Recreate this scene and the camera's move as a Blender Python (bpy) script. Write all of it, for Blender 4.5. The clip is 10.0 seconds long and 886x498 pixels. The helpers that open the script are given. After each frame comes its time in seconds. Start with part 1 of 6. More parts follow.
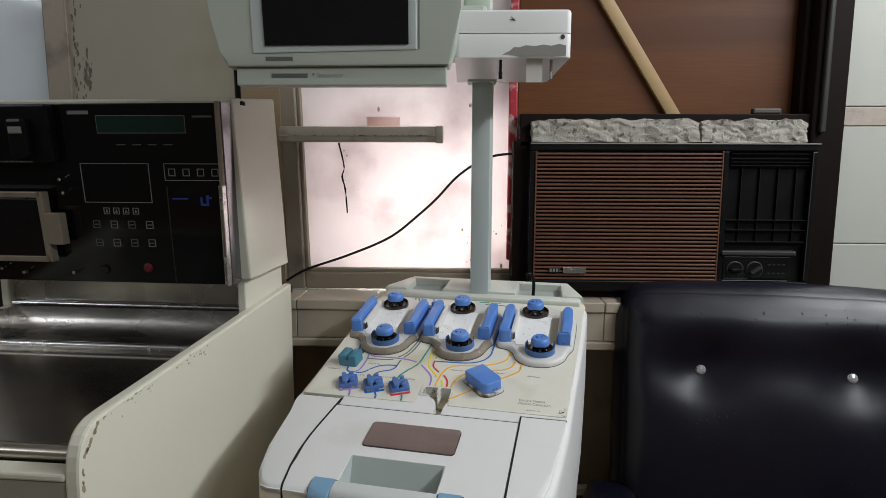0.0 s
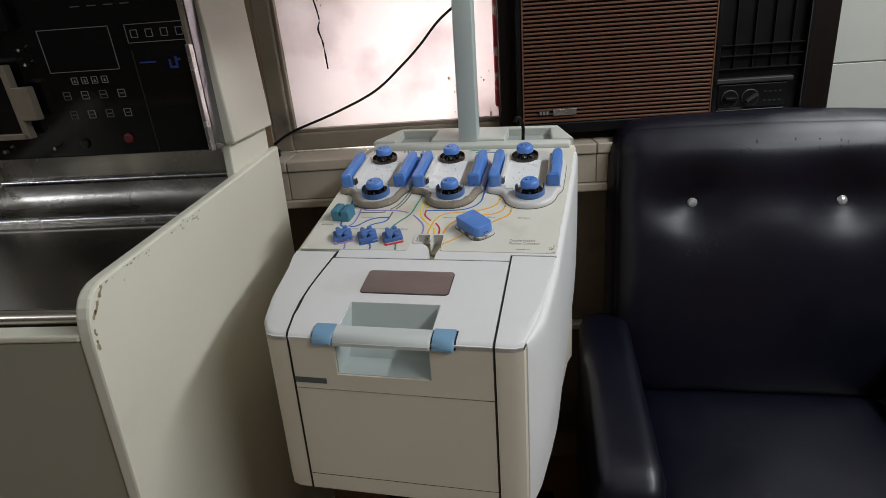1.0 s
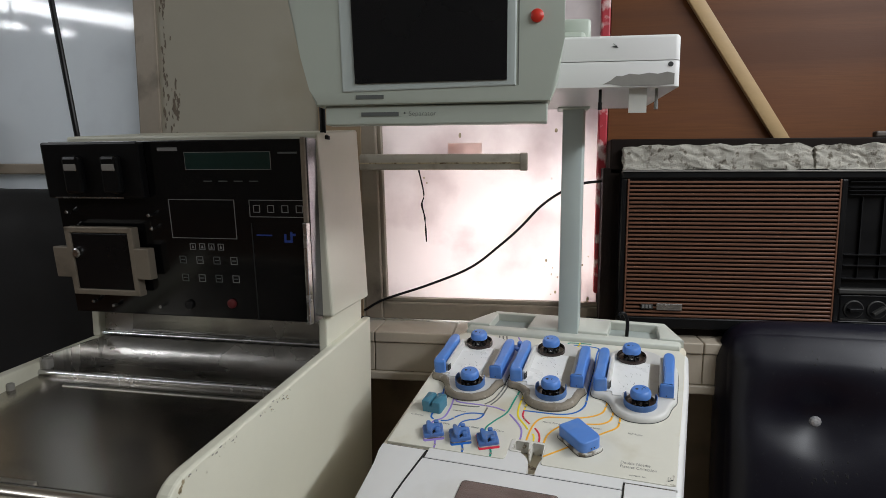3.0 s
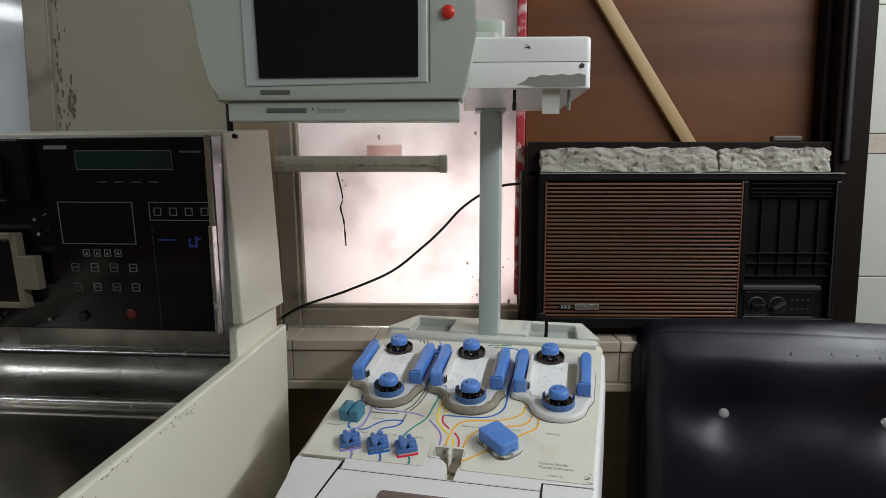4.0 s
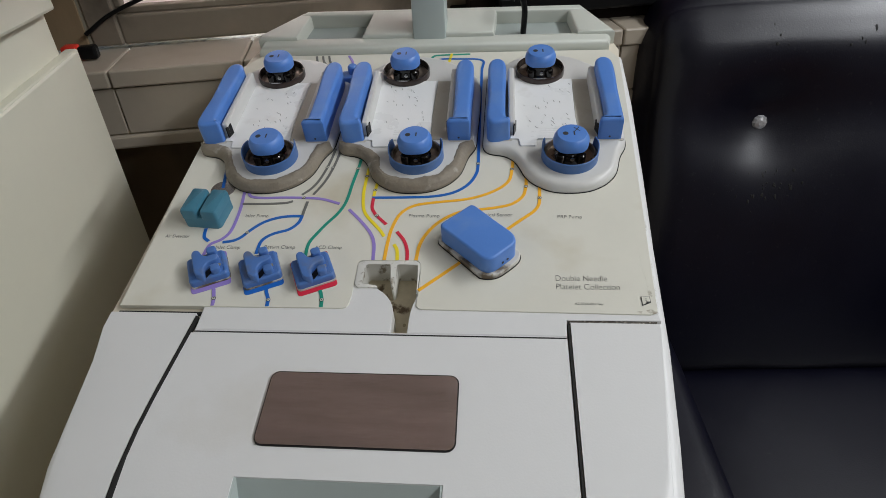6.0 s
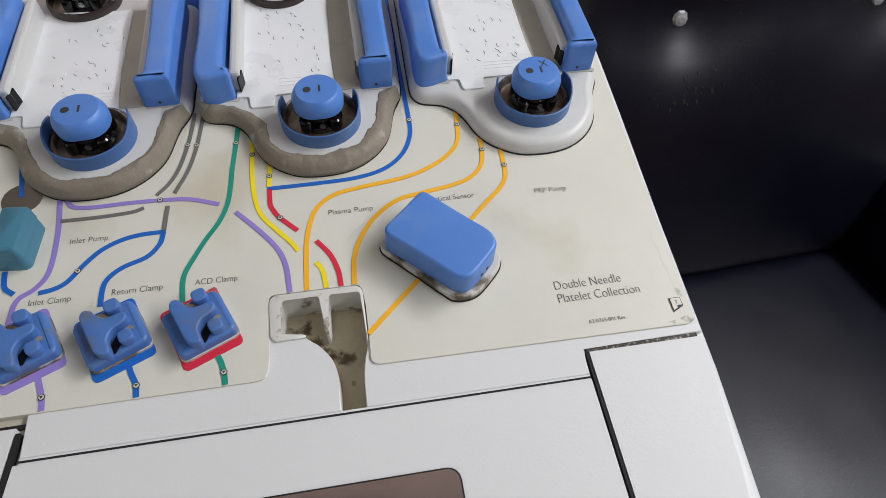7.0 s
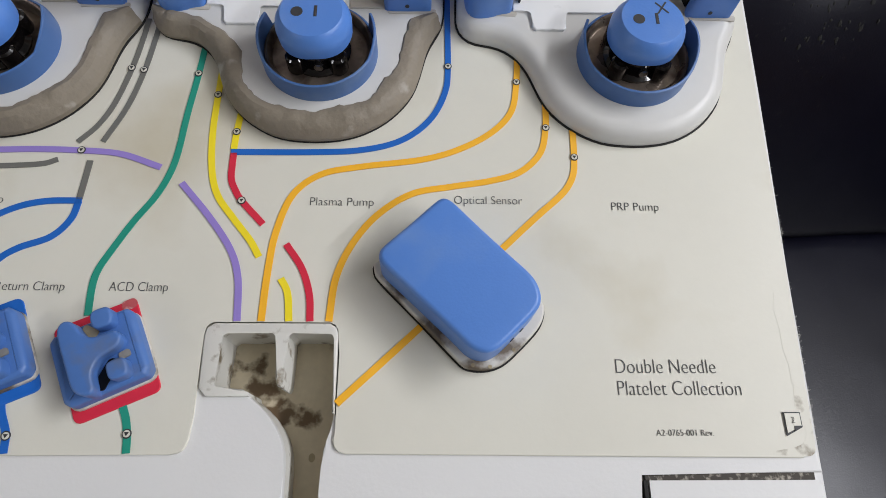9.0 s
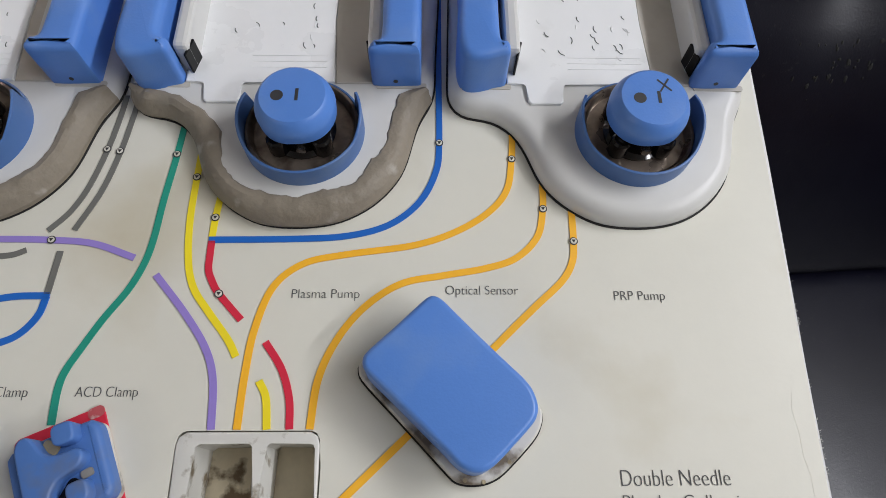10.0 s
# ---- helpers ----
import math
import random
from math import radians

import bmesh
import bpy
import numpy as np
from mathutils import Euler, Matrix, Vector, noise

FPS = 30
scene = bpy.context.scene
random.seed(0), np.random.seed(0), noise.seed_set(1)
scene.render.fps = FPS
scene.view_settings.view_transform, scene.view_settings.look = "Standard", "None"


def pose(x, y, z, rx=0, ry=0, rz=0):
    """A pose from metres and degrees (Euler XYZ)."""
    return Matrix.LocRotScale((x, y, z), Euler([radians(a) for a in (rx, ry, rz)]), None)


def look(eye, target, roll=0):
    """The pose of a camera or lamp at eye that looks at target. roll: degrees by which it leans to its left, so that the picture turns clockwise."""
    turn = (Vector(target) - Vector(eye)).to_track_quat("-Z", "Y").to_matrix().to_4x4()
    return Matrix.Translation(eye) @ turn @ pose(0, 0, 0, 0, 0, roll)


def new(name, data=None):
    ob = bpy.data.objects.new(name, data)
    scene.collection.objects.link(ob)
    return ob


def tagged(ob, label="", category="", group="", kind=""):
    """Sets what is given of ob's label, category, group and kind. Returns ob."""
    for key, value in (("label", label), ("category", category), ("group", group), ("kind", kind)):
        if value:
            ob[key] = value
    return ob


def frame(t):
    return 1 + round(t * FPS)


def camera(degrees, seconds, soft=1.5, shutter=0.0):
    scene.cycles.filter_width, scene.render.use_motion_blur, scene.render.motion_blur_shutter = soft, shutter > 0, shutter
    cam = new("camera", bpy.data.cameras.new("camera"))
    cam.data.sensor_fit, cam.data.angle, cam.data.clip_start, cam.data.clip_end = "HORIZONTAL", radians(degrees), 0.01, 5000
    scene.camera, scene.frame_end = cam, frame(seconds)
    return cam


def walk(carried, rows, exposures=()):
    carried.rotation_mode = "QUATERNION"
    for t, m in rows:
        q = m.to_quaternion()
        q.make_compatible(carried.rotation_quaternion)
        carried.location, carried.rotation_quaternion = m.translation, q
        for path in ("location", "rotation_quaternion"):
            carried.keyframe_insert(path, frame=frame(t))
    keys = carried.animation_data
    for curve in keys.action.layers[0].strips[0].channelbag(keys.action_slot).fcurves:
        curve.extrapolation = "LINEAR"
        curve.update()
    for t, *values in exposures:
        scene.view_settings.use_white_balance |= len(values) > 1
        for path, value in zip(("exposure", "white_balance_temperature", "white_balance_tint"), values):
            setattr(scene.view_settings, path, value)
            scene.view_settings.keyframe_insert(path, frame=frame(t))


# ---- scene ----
cam = camera(71.63, 10.0, soft=0.85)
PATH = [
    (0, 0.1227, -1.5679, 1.3778, 82.21, -0.20, 2.02),
    (0.5, 0.1366, -1.5611, 1.3709, 78.23, 2.24, 0.83),
    (1, 0.1457, -1.5707, 1.3539, 69.30, 3.83, 1.13),
    (1.5, 0.1322, -1.5692, 1.3783, 75.93, 2.52, 1.38),
    (2, 0.1031, -1.5566, 1.3866, 81.68, 1.03, 9.06),
    (2.2, 0.0892, -1.5379, 1.3898, 81.48, 1.31, 9.80),
    (3.3, 0.0750, -1.4944, 1.4276, 83.68, -1.56, 5.65),
    (3.5, 0.0845, -1.4886, 1.4254, 83.81, -1.60, 3.05),
    (4, 0.0935, -1.4760, 1.4132, 83.72, 0.00, 1.44),
    (4.5, 0.0655, -1.4180, 1.3971, 81.42, 0.02, 0.94),
    (5, 0.0742, -1.2531, 1.3227, 70.87, 0.32, 0.25),
    (5.5, 0.0969, -1.1086, 1.3126, 63.85, 3.21, -0.86),
    (5.7, 0.0947, -1.0641, 1.3125, 60.57, 3.32, -3.28),
    (6.8, 0.0549, -0.8171, 1.2830, 46.32, 0.31, -18.76),
    (7, 0.0597, -0.8017, 1.2715, 45.71, -0.09, -21.41),
    (7.5, 0.0876, -0.7490, 1.2553, 38.72, -3.10, -19.18),
    (8, 0.1089, -0.6988, 1.2367, 36.28, -0.62, -13.01),
    (8.5, 0.1128, -0.6797, 1.2289, 34.15, -2.07, -11.94),
    (9, 0.1158, -0.6748, 1.2303, 34.10, -1.91, -12.30),
    (9.5, 0.1203, -0.6647, 1.2451, 36.21, -0.07, -10.91),
    (10, 0.1307, -0.6408, 1.2339, 35.89, -1.07, -12.27),
]
EXPOSURES = [(0, -0.33, 6500, 6), (0.5, -0.40, 6500, 6), (1, -0.40, 6500, 7), (2, -0.10, 6500, 10), (3.5, -0.36, 6500, 5), (4.5, -0.37, 6500, 5), (5, -0.53, 6500, 1), (5.5, -0.76, 6500, 2), (5.7, -0.67, 6500, 4), (7, -0.15, 6500, 10), (8, -0.16, 6500, 10), (9, -0.18, 6500, 10), (10, -0.24, 6500, 10)]
walk(cam, [(t, pose(*row)) for t, *row in PATH], EXPOSURES)

# ---- light ----
world = bpy.data.worlds.new("world")
scene.world = world
world.use_nodes = True
wn = world.node_tree
sky = wn.nodes.new("ShaderNodeTexSky")
sky.sky_type, sky.sun_disc = "NISHITA", False
sky.sun_elevation, sky.sun_rotation = radians(40), radians(160)
wn.nodes["Background"].inputs["Strength"].default_value = 0.15
wn.links.new(sky.outputs["Color"], wn.nodes["Background"].inputs["Color"])


def lamp(name, m, size, size_y, watts, colour):
    data = bpy.data.lights.new(name, "AREA")
    data.shape, data.size, data.size_y, data.energy, data.color = "RECTANGLE", size, size_y, watts, colour
    ob = new(name, data)
    ob.matrix_world = m
    return ob


# ceiling tubes: two in line along the right-hand side of the room, two short ones far off to the left
TUBE = (0.935, 0.945, 1.0)
lamp("tube_or_fill_light", look((1.75, -0.75, 2.52), (0.0, -0.75, 0.85)), 1.2, 0.09, 36, TUBE)
lamp("tube_or_fill_light", look((1.75, -2.15, 2.52), (0.2, -1.2, 0.85)), 1.2, 0.09, 28, TUBE)
lamp("tube_or_fill_light", look((-3.835, -2.60, 2.55), (-1.2, -0.4, 1.0)), 0.16, 0.025, 1.3, TUBE)
lamp("tube_or_fill_light", look((-3.635, -2.825, 2.55), (-1.1, -0.7, 1.0)), 0.18, 0.025, 1.3, TUBE)
# no tube here: a fill lamp added to brighten the left side
lamp("tube_or_fill_light", look((-3.05, -2.2, 2.52), (-1.2, -0.6, 1.0)), 1.2, 0.09, 16, TUBE)
# daylight in the openings of the frosted windows
lamp("window_daylight", look((0.06, 0.37, 1.24), (0.03, -0.6, 1.24)), 0.55, 0.50, 11.8, (1.0, 0.945, 0.95))
lamp("window_daylight", look((-1.25, 0.42, 1.75), (-1.25, -0.6, 1.5)), 0.6, 1.0, 5.0, (0.97, 0.98, 1.0))

# ---- materials ----


def material(name, colour, rough=0.5, metal=0.0, spread=0.12, scale=12.0, bump=0.0, bump_scale=150.0, stain=None, stain_scale=5.0,
             stain_low=0.55, stain_high=0.75, coat=0.0, stretch=(1, 1, 1), rough_spread=0.12, spec=0.5, piece=0.0):
    m = bpy.data.materials.new(name)
    m.use_nodes = True
    nt = m.node_tree
    L, N = nt.links.new, nt.nodes.new
    b = nt.nodes["Principled BSDF"]
    b.inputs["Roughness"].default_value, b.inputs["Metallic"].default_value = rough, metal
    b.inputs["Specular IOR Level"].default_value = spec
    b.inputs["Coat Weight"].default_value = coat
    tc, mp = N("ShaderNodeTexCoord"), N("ShaderNodeMapping")
    mp.inputs["Scale"].default_value = stretch
    L(tc.outputs["Object"], mp.inputs["Vector"])

    def tex(s, detail=6.0):
        n = N("ShaderNodeTexNoise")
        n.inputs["Scale"].default_value, n.inputs["Detail"].default_value = s, detail
        L(mp.outputs["Vector"], n.inputs["Vector"])
        return n

    n1, n2 = tex(scale), tex(scale * 9)
    mix = N("ShaderNodeMix")
    mix.data_type = "RGBA"
    dark = [max(0.0, c * (1 - spread * 1.6)) for c in colour]
    light = [min(1.0, c * (1 + spread)) for c in colour]
    mix.inputs[6].default_value, mix.inputs[7].default_value = (*dark, 1), (*light, 1)
    add = N("ShaderNodeMath")
    add.operation = "MULTIPLY_ADD"
    add.inputs[1].default_value = 0.35
    L(n2.outputs["Fac"], add.inputs[0])
    half = N("ShaderNodeMath")
    half.operation = "MULTIPLY"
    half.inputs[1].default_value = 0.65
    L(n1.outputs["Fac"], half.inputs[0])
    L(half.outputs[0], add.inputs[2])
    L(add.outputs[0], mix.inputs[0])
    out = mix.outputs[2]
    if stain:
        n3, ramp, mx = tex(stain_scale, 9.0), N("ShaderNodeValToRGB"), N("ShaderNodeMix")
        ramp.color_ramp.elements[0].position, ramp.color_ramp.elements[1].position = stain_low, stain_high
        L(n3.outputs["Fac"], ramp.inputs["Fac"])
        mx.data_type = "RGBA"
        mx.inputs[7].default_value = (*stain, 1)
        L(ramp.outputs["Color"], mx.inputs[0])
        L(out, mx.inputs[6])
        out = mx.outputs[2]
    if piece:
        info, hsv, rng = N("ShaderNodeObjectInfo"), N("ShaderNodeHueSaturation"), N("ShaderNodeMapRange")
        rng.inputs[3].default_value, rng.inputs[4].default_value = 1 - piece, 1 + piece
        L(info.outputs["Random"], rng.inputs[0])
        L(rng.outputs[0], hsv.inputs["Value"])
        L(out, hsv.inputs["Color"])
        out = hsv.outputs["Color"]
    L(out, b.inputs["Base Color"])
    rr = N("ShaderNodeMapRange")
    rr.inputs[3].default_value, rr.inputs[4].default_value = max(0.02, rough - rough_spread), min(1.0, rough + rough_spread)
    L(n1.outputs["Fac"], rr.inputs[0])
    L(rr.outputs[0], b.inputs["Roughness"])
    if bump:
        n4, bp = tex(bump_scale, 4.0), N("ShaderNodeBump")
        bp.inputs["Strength"].default_value, bp.inputs["Distance"].default_value = bump, 0.002
        L(n4.outputs["Fac"], bp.inputs["Height"])
        L(bp.outputs["Normal"], b.inputs["Normal"])
    return m


def glass(name, colour=(1, 1, 1), rough=0.02):
    m = bpy.data.materials.new(name)
    m.use_nodes = True
    b = m.node_tree.nodes["Principled BSDF"]
    b.inputs["Base Color"].default_value = (*colour, 1)
    b.inputs["Transmission Weight"].default_value, b.inputs["Roughness"].default_value = 1.0, rough
    return m


def frosted(name, colour, colour2, scale, back=0.5, rough=0.35, low=0.54):
    """Whitewashed glass: daylight shines through the paint."""
    m = material(name, colour, rough, 0, 0.06, scale, stain=colour2, stain_scale=scale * 2.2, stain_low=low, stain_high=low + 0.28, rough_spread=0.05)
    nt = m.node_tree
    b, out = nt.nodes["Principled BSDF"], nt.nodes["Material Output"]
    tr, mx = nt.nodes.new("ShaderNodeBsdfTranslucent"), nt.nodes.new("ShaderNodeMixShader")
    nt.links.new(b.inputs["Base Color"].links[0].from_socket, tr.inputs["Color"])
    mx.inputs[0].default_value = back
    nt.links.new(b.outputs[0], mx.inputs[1])
    nt.links.new(tr.outputs[0], mx.inputs[2])
    nt.links.new(mx.outputs[0], out.inputs["Surface"])
    return m


def glow(name, colour, strength):
    m = bpy.data.materials.new(name)
    m.use_nodes = True
    b = m.node_tree.nodes["Principled BSDF"]
    b.inputs["Base Color"].default_value = (*colour, 1)
    b.inputs["Emission Color"].default_value, b.inputs["Emission Strength"].default_value = (*colour, 1), strength
    return m


CREAM = material("cream_enamel", (0.66, 0.65, 0.54), 0.4, 0, 0.04, 6, stain=(0.45, 0.42, 0.32), stain_scale=4, stain_low=0.62, stain_high=0.95, bump=0.03)
TAUPE = material("taupe_enamel", (0.31, 0.30, 0.235), 0.45, 0, 0.06, 6, stain=(0.22, 0.19, 0.15), stain_scale=5, stain_low=0.6, stain_high=0.9, bump=0.03)
BODY = material("machine_plastic", (0.70, 0.645, 0.525), 0.42, 0, 0.03, 7, stain=(0.52, 0.49, 0.40), stain_scale=5, stain_low=0.6, stain_high=0.95, bump=0.04, bump_scale=600)
LID = material("lid_plastic", (0.72, 0.72, 0.71), 0.4, 0, 0.03, 7, stain=(0.55, 0.52, 0.45), stain_scale=6, stain_low=0.64, stain_high=0.95, bump=0.04, bump_scale=600)
GREYGREEN = material("monitor_plastic", (0.43, 0.475, 0.415), 0.45, 0, 0.03, 6, bump=0.04, bump_scale=500)
POLEMAT = material("pole_paint", (0.47, 0.53, 0.51), 0.4, 0, 0.04, 8)
OVERLAY = material("overlay_film", (0.69, 0.675, 0.59), 0.45, 0, 0.04, 14, stain=(0.50, 0.44, 0.30), stain_scale=10, stain_low=0.56, stain_high=0.88, bump=0.02, bump_scale=400)
STATION = material("station_plastic", (0.62, 0.615, 0.59), 0.4, 0, 0.03, 30, stain=(0.42, 0.38, 0.30), stain_scale=26, stain_low=0.62, stain_high=0.85)
SOILED = material("soiled_plastic", (0.50, 0.47, 0.41), 0.5, 0, 0.06, 40, stain=(0.38, 0.34, 0.27), stain_scale=40, stain_low=0.5, stain_high=0.8)
COLLAR = material("faded_blue_plastic", (0.060, 0.145, 0.36), 0.45, 0, 0.06, 30, stain=(0.12, 0.20, 0.36), stain_scale=45, stain_low=0.5, stain_high=0.8)
WELL = material("worn_brown_metal", (0.27, 0.22, 0.18), 0.3, 0.6, 0.35, 60, stain=(0.05, 0.03, 0.02), stain_scale=70, stain_low=0.48, stain_high=0.68)
HUB = material("gloss_black_plastic", (0.006, 0.005, 0.005), 0.12, 0, 0.2, 30, rough_spread=0.04)
TRAY = material("tray_plastic", (0.80, 0.81, 0.81), 0.3, 0, 0.02, 30, stain=(0.60, 0.59, 0.56), stain_scale=30, stain_low=0.62, stain_high=0.9)
BLUE = material("blue_plastic", (0.09, 0.23, 0.62), 0.38, 0, 0.05, 25, stain=(0.16, 0.29, 0.60), stain_scale=30, stain_low=0.5, stain_high=0.8, bump=0.05, bump_scale=900)
CLAMPBLUE = material("clamp_blue", (0.072, 0.175, 0.46), 0.45, 0, 0.08, 40, stain=(0.13, 0.15, 0.20), stain_scale=60, stain_low=0.54, stain_high=0.76)
TEAL = material("teal_plastic", (0.055, 0.19, 0.27), 0.4, 0, 0.06, 40)
LATCH = material("latch_blue", (0.20, 0.36, 0.52), 0.35, 0, 0.05, 25)
SMUDGE = material("grimy_film", (0.69, 0.675, 0.59), 0.5, 0, 0.04, 14, stain=(0.22, 0.18, 0.12), stain_scale=170, stain_low=0.54, stain_high=0.74)
# the paler flecks in the putty's colour stand for its small highlights
PUTTY = material("putty", (0.245, 0.21, 0.16), 0.6, 0, 0.18, 50, bump=0.35, bump_scale=260, stain=(0.42, 0.39, 0.34), stain_scale=55, stain_low=0.62, stain_high=0.72)
WORNRED = material("worn_red_paint", (0.50, 0.09, 0.10), 0.6, 0, 0.2, 200, stain=(0.62, 0.40, 0.38), stain_scale=260, stain_low=0.5, stain_high=0.6)
GRIME = material("grimy_channel", (0.40, 0.335, 0.21), 0.55, 0, 0.3, 60, stain=(0.11, 0.07, 0.03), stain_scale=70, stain_low=0.52, stain_high=0.66)
CHANNEL = material("stained_channel", (0.66, 0.58, 0.42), 0.45, 0, 0.25, 30, stain=(0.13, 0.085, 0.045), stain_scale=34, stain_low=0.535, stain_high=0.575)
SEATMAT = material("grimy_white_plastic", (0.60, 0.58, 0.53), 0.5, 0, 0.1, 60, stain=(0.13, 0.10, 0.07), stain_scale=70, stain_low=0.47, stain_high=0.60)
RIM = material("slot_rim", (0.68, 0.67, 0.62), 0.45, 0, 0.06, 60, stain=(0.20, 0.16, 0.10), stain_scale=110, stain_low=0.57, stain_high=0.68)
BLACK = material("black_plastic", (0.006, 0.006, 0.0065), 0.35, 0, 0.2, 20, spec=0.18)
DUSTY = material("dusty_joint", (0.07, 0.06, 0.05), 0.8, 0, 0.3, 90, stain=(0.40, 0.37, 0.31), stain_scale=420, stain_low=0.50, stain_high=0.66)
GAP = material("rubber_seal", (0.012, 0.012, 0.011), 0.8, 0, 0.2, 30)
POLISHED = material("polished_side", (0.22, 0.22, 0.24), 0.18, 0.9, 0.2, 12, stain=(0.08, 0.08, 0.1), stain_scale=14, rough_spread=0.08)
PANEL = material("gloss_black_panel", (0.005, 0.005, 0.0055), 0.14, 0, 0.2, 6, rough_spread=0.06, spec=0.34)
SCREEN = material("dark_screen", (0.006, 0.006, 0.007), 0.28, 0, 0.1, 5, spec=0.3)
CHROME = material("worn_metal", (0.55, 0.55, 0.55), 0.25, 1.0, 0.1, 40)
LIDSTEEL = material("smoked_steel_lid", (0.60, 0.555, 0.49), 0.25, 1.0, 0.15, 3, stain=(0.26, 0.245, 0.23), stain_scale=4, stain_low=0.5, stain_high=0.75, bump=0.02, bump_scale=60, rough_spread=0.07)
STEEL = material("stainless_steel", (0.60, 0.58, 0.55), 0.28, 1.0, 0.12, 5, stain=(0.30, 0.29, 0.27), stain_scale=9, bump=0.03, bump_scale=80, stretch=(1, 6, 1))
SMOKE = material("smoked_hub", (0.05, 0.035, 0.03), 0.12, 0.2, 0.4, 60)
CHAIRMAT = material("navy_leatherette", (0.0030, 0.0030, 0.0100), 0.37, 0, 0.2, 14, bump=0.1, bump_scale=420, spec=0.5, stain=(0.014, 0.014, 0.018), stain_scale=150, stain_low=0.66, stain_high=0.69, rough_spread=0.08)
DULLBLACK = material("black_cloth", (0.006, 0.006, 0.007), 0.75, 0, 0.3, 10, bump=0.1)
PLY = material("plywood", (0.155, 0.054, 0.014), 0.5, 0, 0.5, 2.6, bump=0.06, bump_scale=60, stretch=(0.5, 1, 9), stain=(0.085, 0.030, 0.011), stain_scale=1.3, stain_low=0.42, stain_high=0.62, spec=0.25)
PINE = material("pine", (0.43, 0.295, 0.145), 0.55, 0, 0.12, 12, stretch=(1, 1, 5), bump=0.1, bump_scale=60)
DARKWOOD = material("dark_wood", (0.010, 0.006, 0.0045), 0.6, 0, 0.4, 6, stretch=(6, 6, 1), bump=0.15, bump_scale=40, spec=0.1)
GRILLE = material("brown_grille", (0.128, 0.053, 0.028), 0.45, 0.0, 0.12, 20)
CONCRETE = material("crumbled_concrete", (0.46, 0.44, 0.385), 0.92, 0, 0.35, 70, bump=1.0, bump_scale=520, stain=(0.13, 0.115, 0.09), stain_scale=70, stain_low=0.55, stain_high=0.66)
ALU = material("aged_aluminium_frame", (0.27, 0.23, 0.18), 0.5, 0.3, 0.15, 10, stain=(0.10, 0.08, 0.06), stain_scale=9)
PVC = material("pvc_trunking", (0.36, 0.33, 0.27), 0.5, 0, 0.08, 10, stain=(0.2, 0.17, 0.13), stain_scale=14)
TANWOOD = material("tan_wood", (0.25, 0.18, 0.105), 0.6, 0, 0.15, 8, stretch=(6, 6, 1), bump=0.08, bump_scale=50)
DAMP = material("damp_stain", (0.15, 0.118, 0.088), 0.85, 0, 0.4, 60)
BEIGE = material("beige_wall_panel", (0.325, 0.302, 0.24), 0.6, 0, 0.06, 2.0, stain=(0.235, 0.205, 0.14), stain_scale=2.6, stain_low=0.55, stain_high=0.85, bump=0.05)
WALLTILE = material("white_wall_tile", (0.52, 0.53, 0.48), 0.22, 0, 0.04, 3, stain=(0.5, 0.49, 0.42), stain_scale=4, piece=0.03)
BAND = material("border_tile", (0.50, 0.44, 0.38), 0.3, 0, 0.25, 45)
SILLTILE = material("cream_sill_tile", (0.43, 0.375, 0.30), 0.35, 0, 0.08, 9, stain=(0.30, 0.24, 0.17), stain_scale=8, stain_low=0.55, stain_high=0.8, piece=0.05)
DADO = material("grimy_dado", (0.25, 0.19, 0.125), 0.6, 0, 0.15, 5, stain=(0.08, 0.06, 0.045), stain_scale=5)
ROOMWALL = material("darkened_room_wall", (0.30, 0.29, 0.26), 0.8, 0, 0.06, 3)
PLASTER = material("painted_plaster", (0.62, 0.61, 0.55), 0.7, 0, 0.05, 3)
FLOORMAT = material("brown_floor_tile", (0.20, 0.10, 0.05), 0.35, 0, 0.2, 8, piece=0.08)
CEIL = material("ceiling_paint", (0.7, 0.7, 0.67), 0.8, 0, 0.04, 3)
FROST = frosted("whitewashed_glass", (0.85, 0.79, 0.78), (0.52, 0.44, 0.44), 2.3, low=0.47)
FROST2 = frosted("frosted_glass_pale", (0.66, 0.68, 0.70), (0.48, 0.49, 0.51), 1.5, 0.4, 0.06)
REDPAINT = material("red_paint", (0.42, 0.02, 0.035), 0.5, 0, 0.3, 30, stain=(0.6, 0.45, 0.43), stain_scale=25, stain_low=0.52, stain_high=0.62)
TAPE = frosted("faded_tape", (0.86, 0.77, 0.74), (0.78, 0.65, 0.60), 10, 0.9)
PAPER = material("translucent_tape", (0.62, 0.62, 0.58), 0.4, 0, 0.05, 40)
PRIMER = material("bare_primer", (0.25, 0.24, 0.22), 0.6, 0, 0.15, 60)
RUSTY = material("rusty_metal", (0.09, 0.075, 0.065), 0.6, 0.3, 0.3, 60)
RED = material("red_plastic", (0.62, 0.035, 0.02), 0.35, 0, 0.05, 40)
INK = material("dark_ink", (0.035, 0.035, 0.037), 0.6, 0, 0.1, 60)
LOUVRE = material("black_louvre", (0.008, 0.008, 0.009), 0.4, 0, 0.15, 40, spec=0.25)
ACGREY = material("dull_dark_grey", (0.035, 0.034, 0.032), 0.5, 0, 0.15, 40, spec=0.3)
TEXTINK = material("charcoal_ink", (0.075, 0.075, 0.078), 0.6, 0, 0.1, 60)
INKGREY = material("grey_ink", (0.10, 0.11, 0.105), 0.6, 0, 0.1, 60)
WHITEINK = material("white_ink", (0.20, 0.20, 0.195), 0.5, 0, 0.1, 60)
LCD = material("lcd_green", (0.010, 0.030, 0.026), 0.15, 0, 0.2, 30)
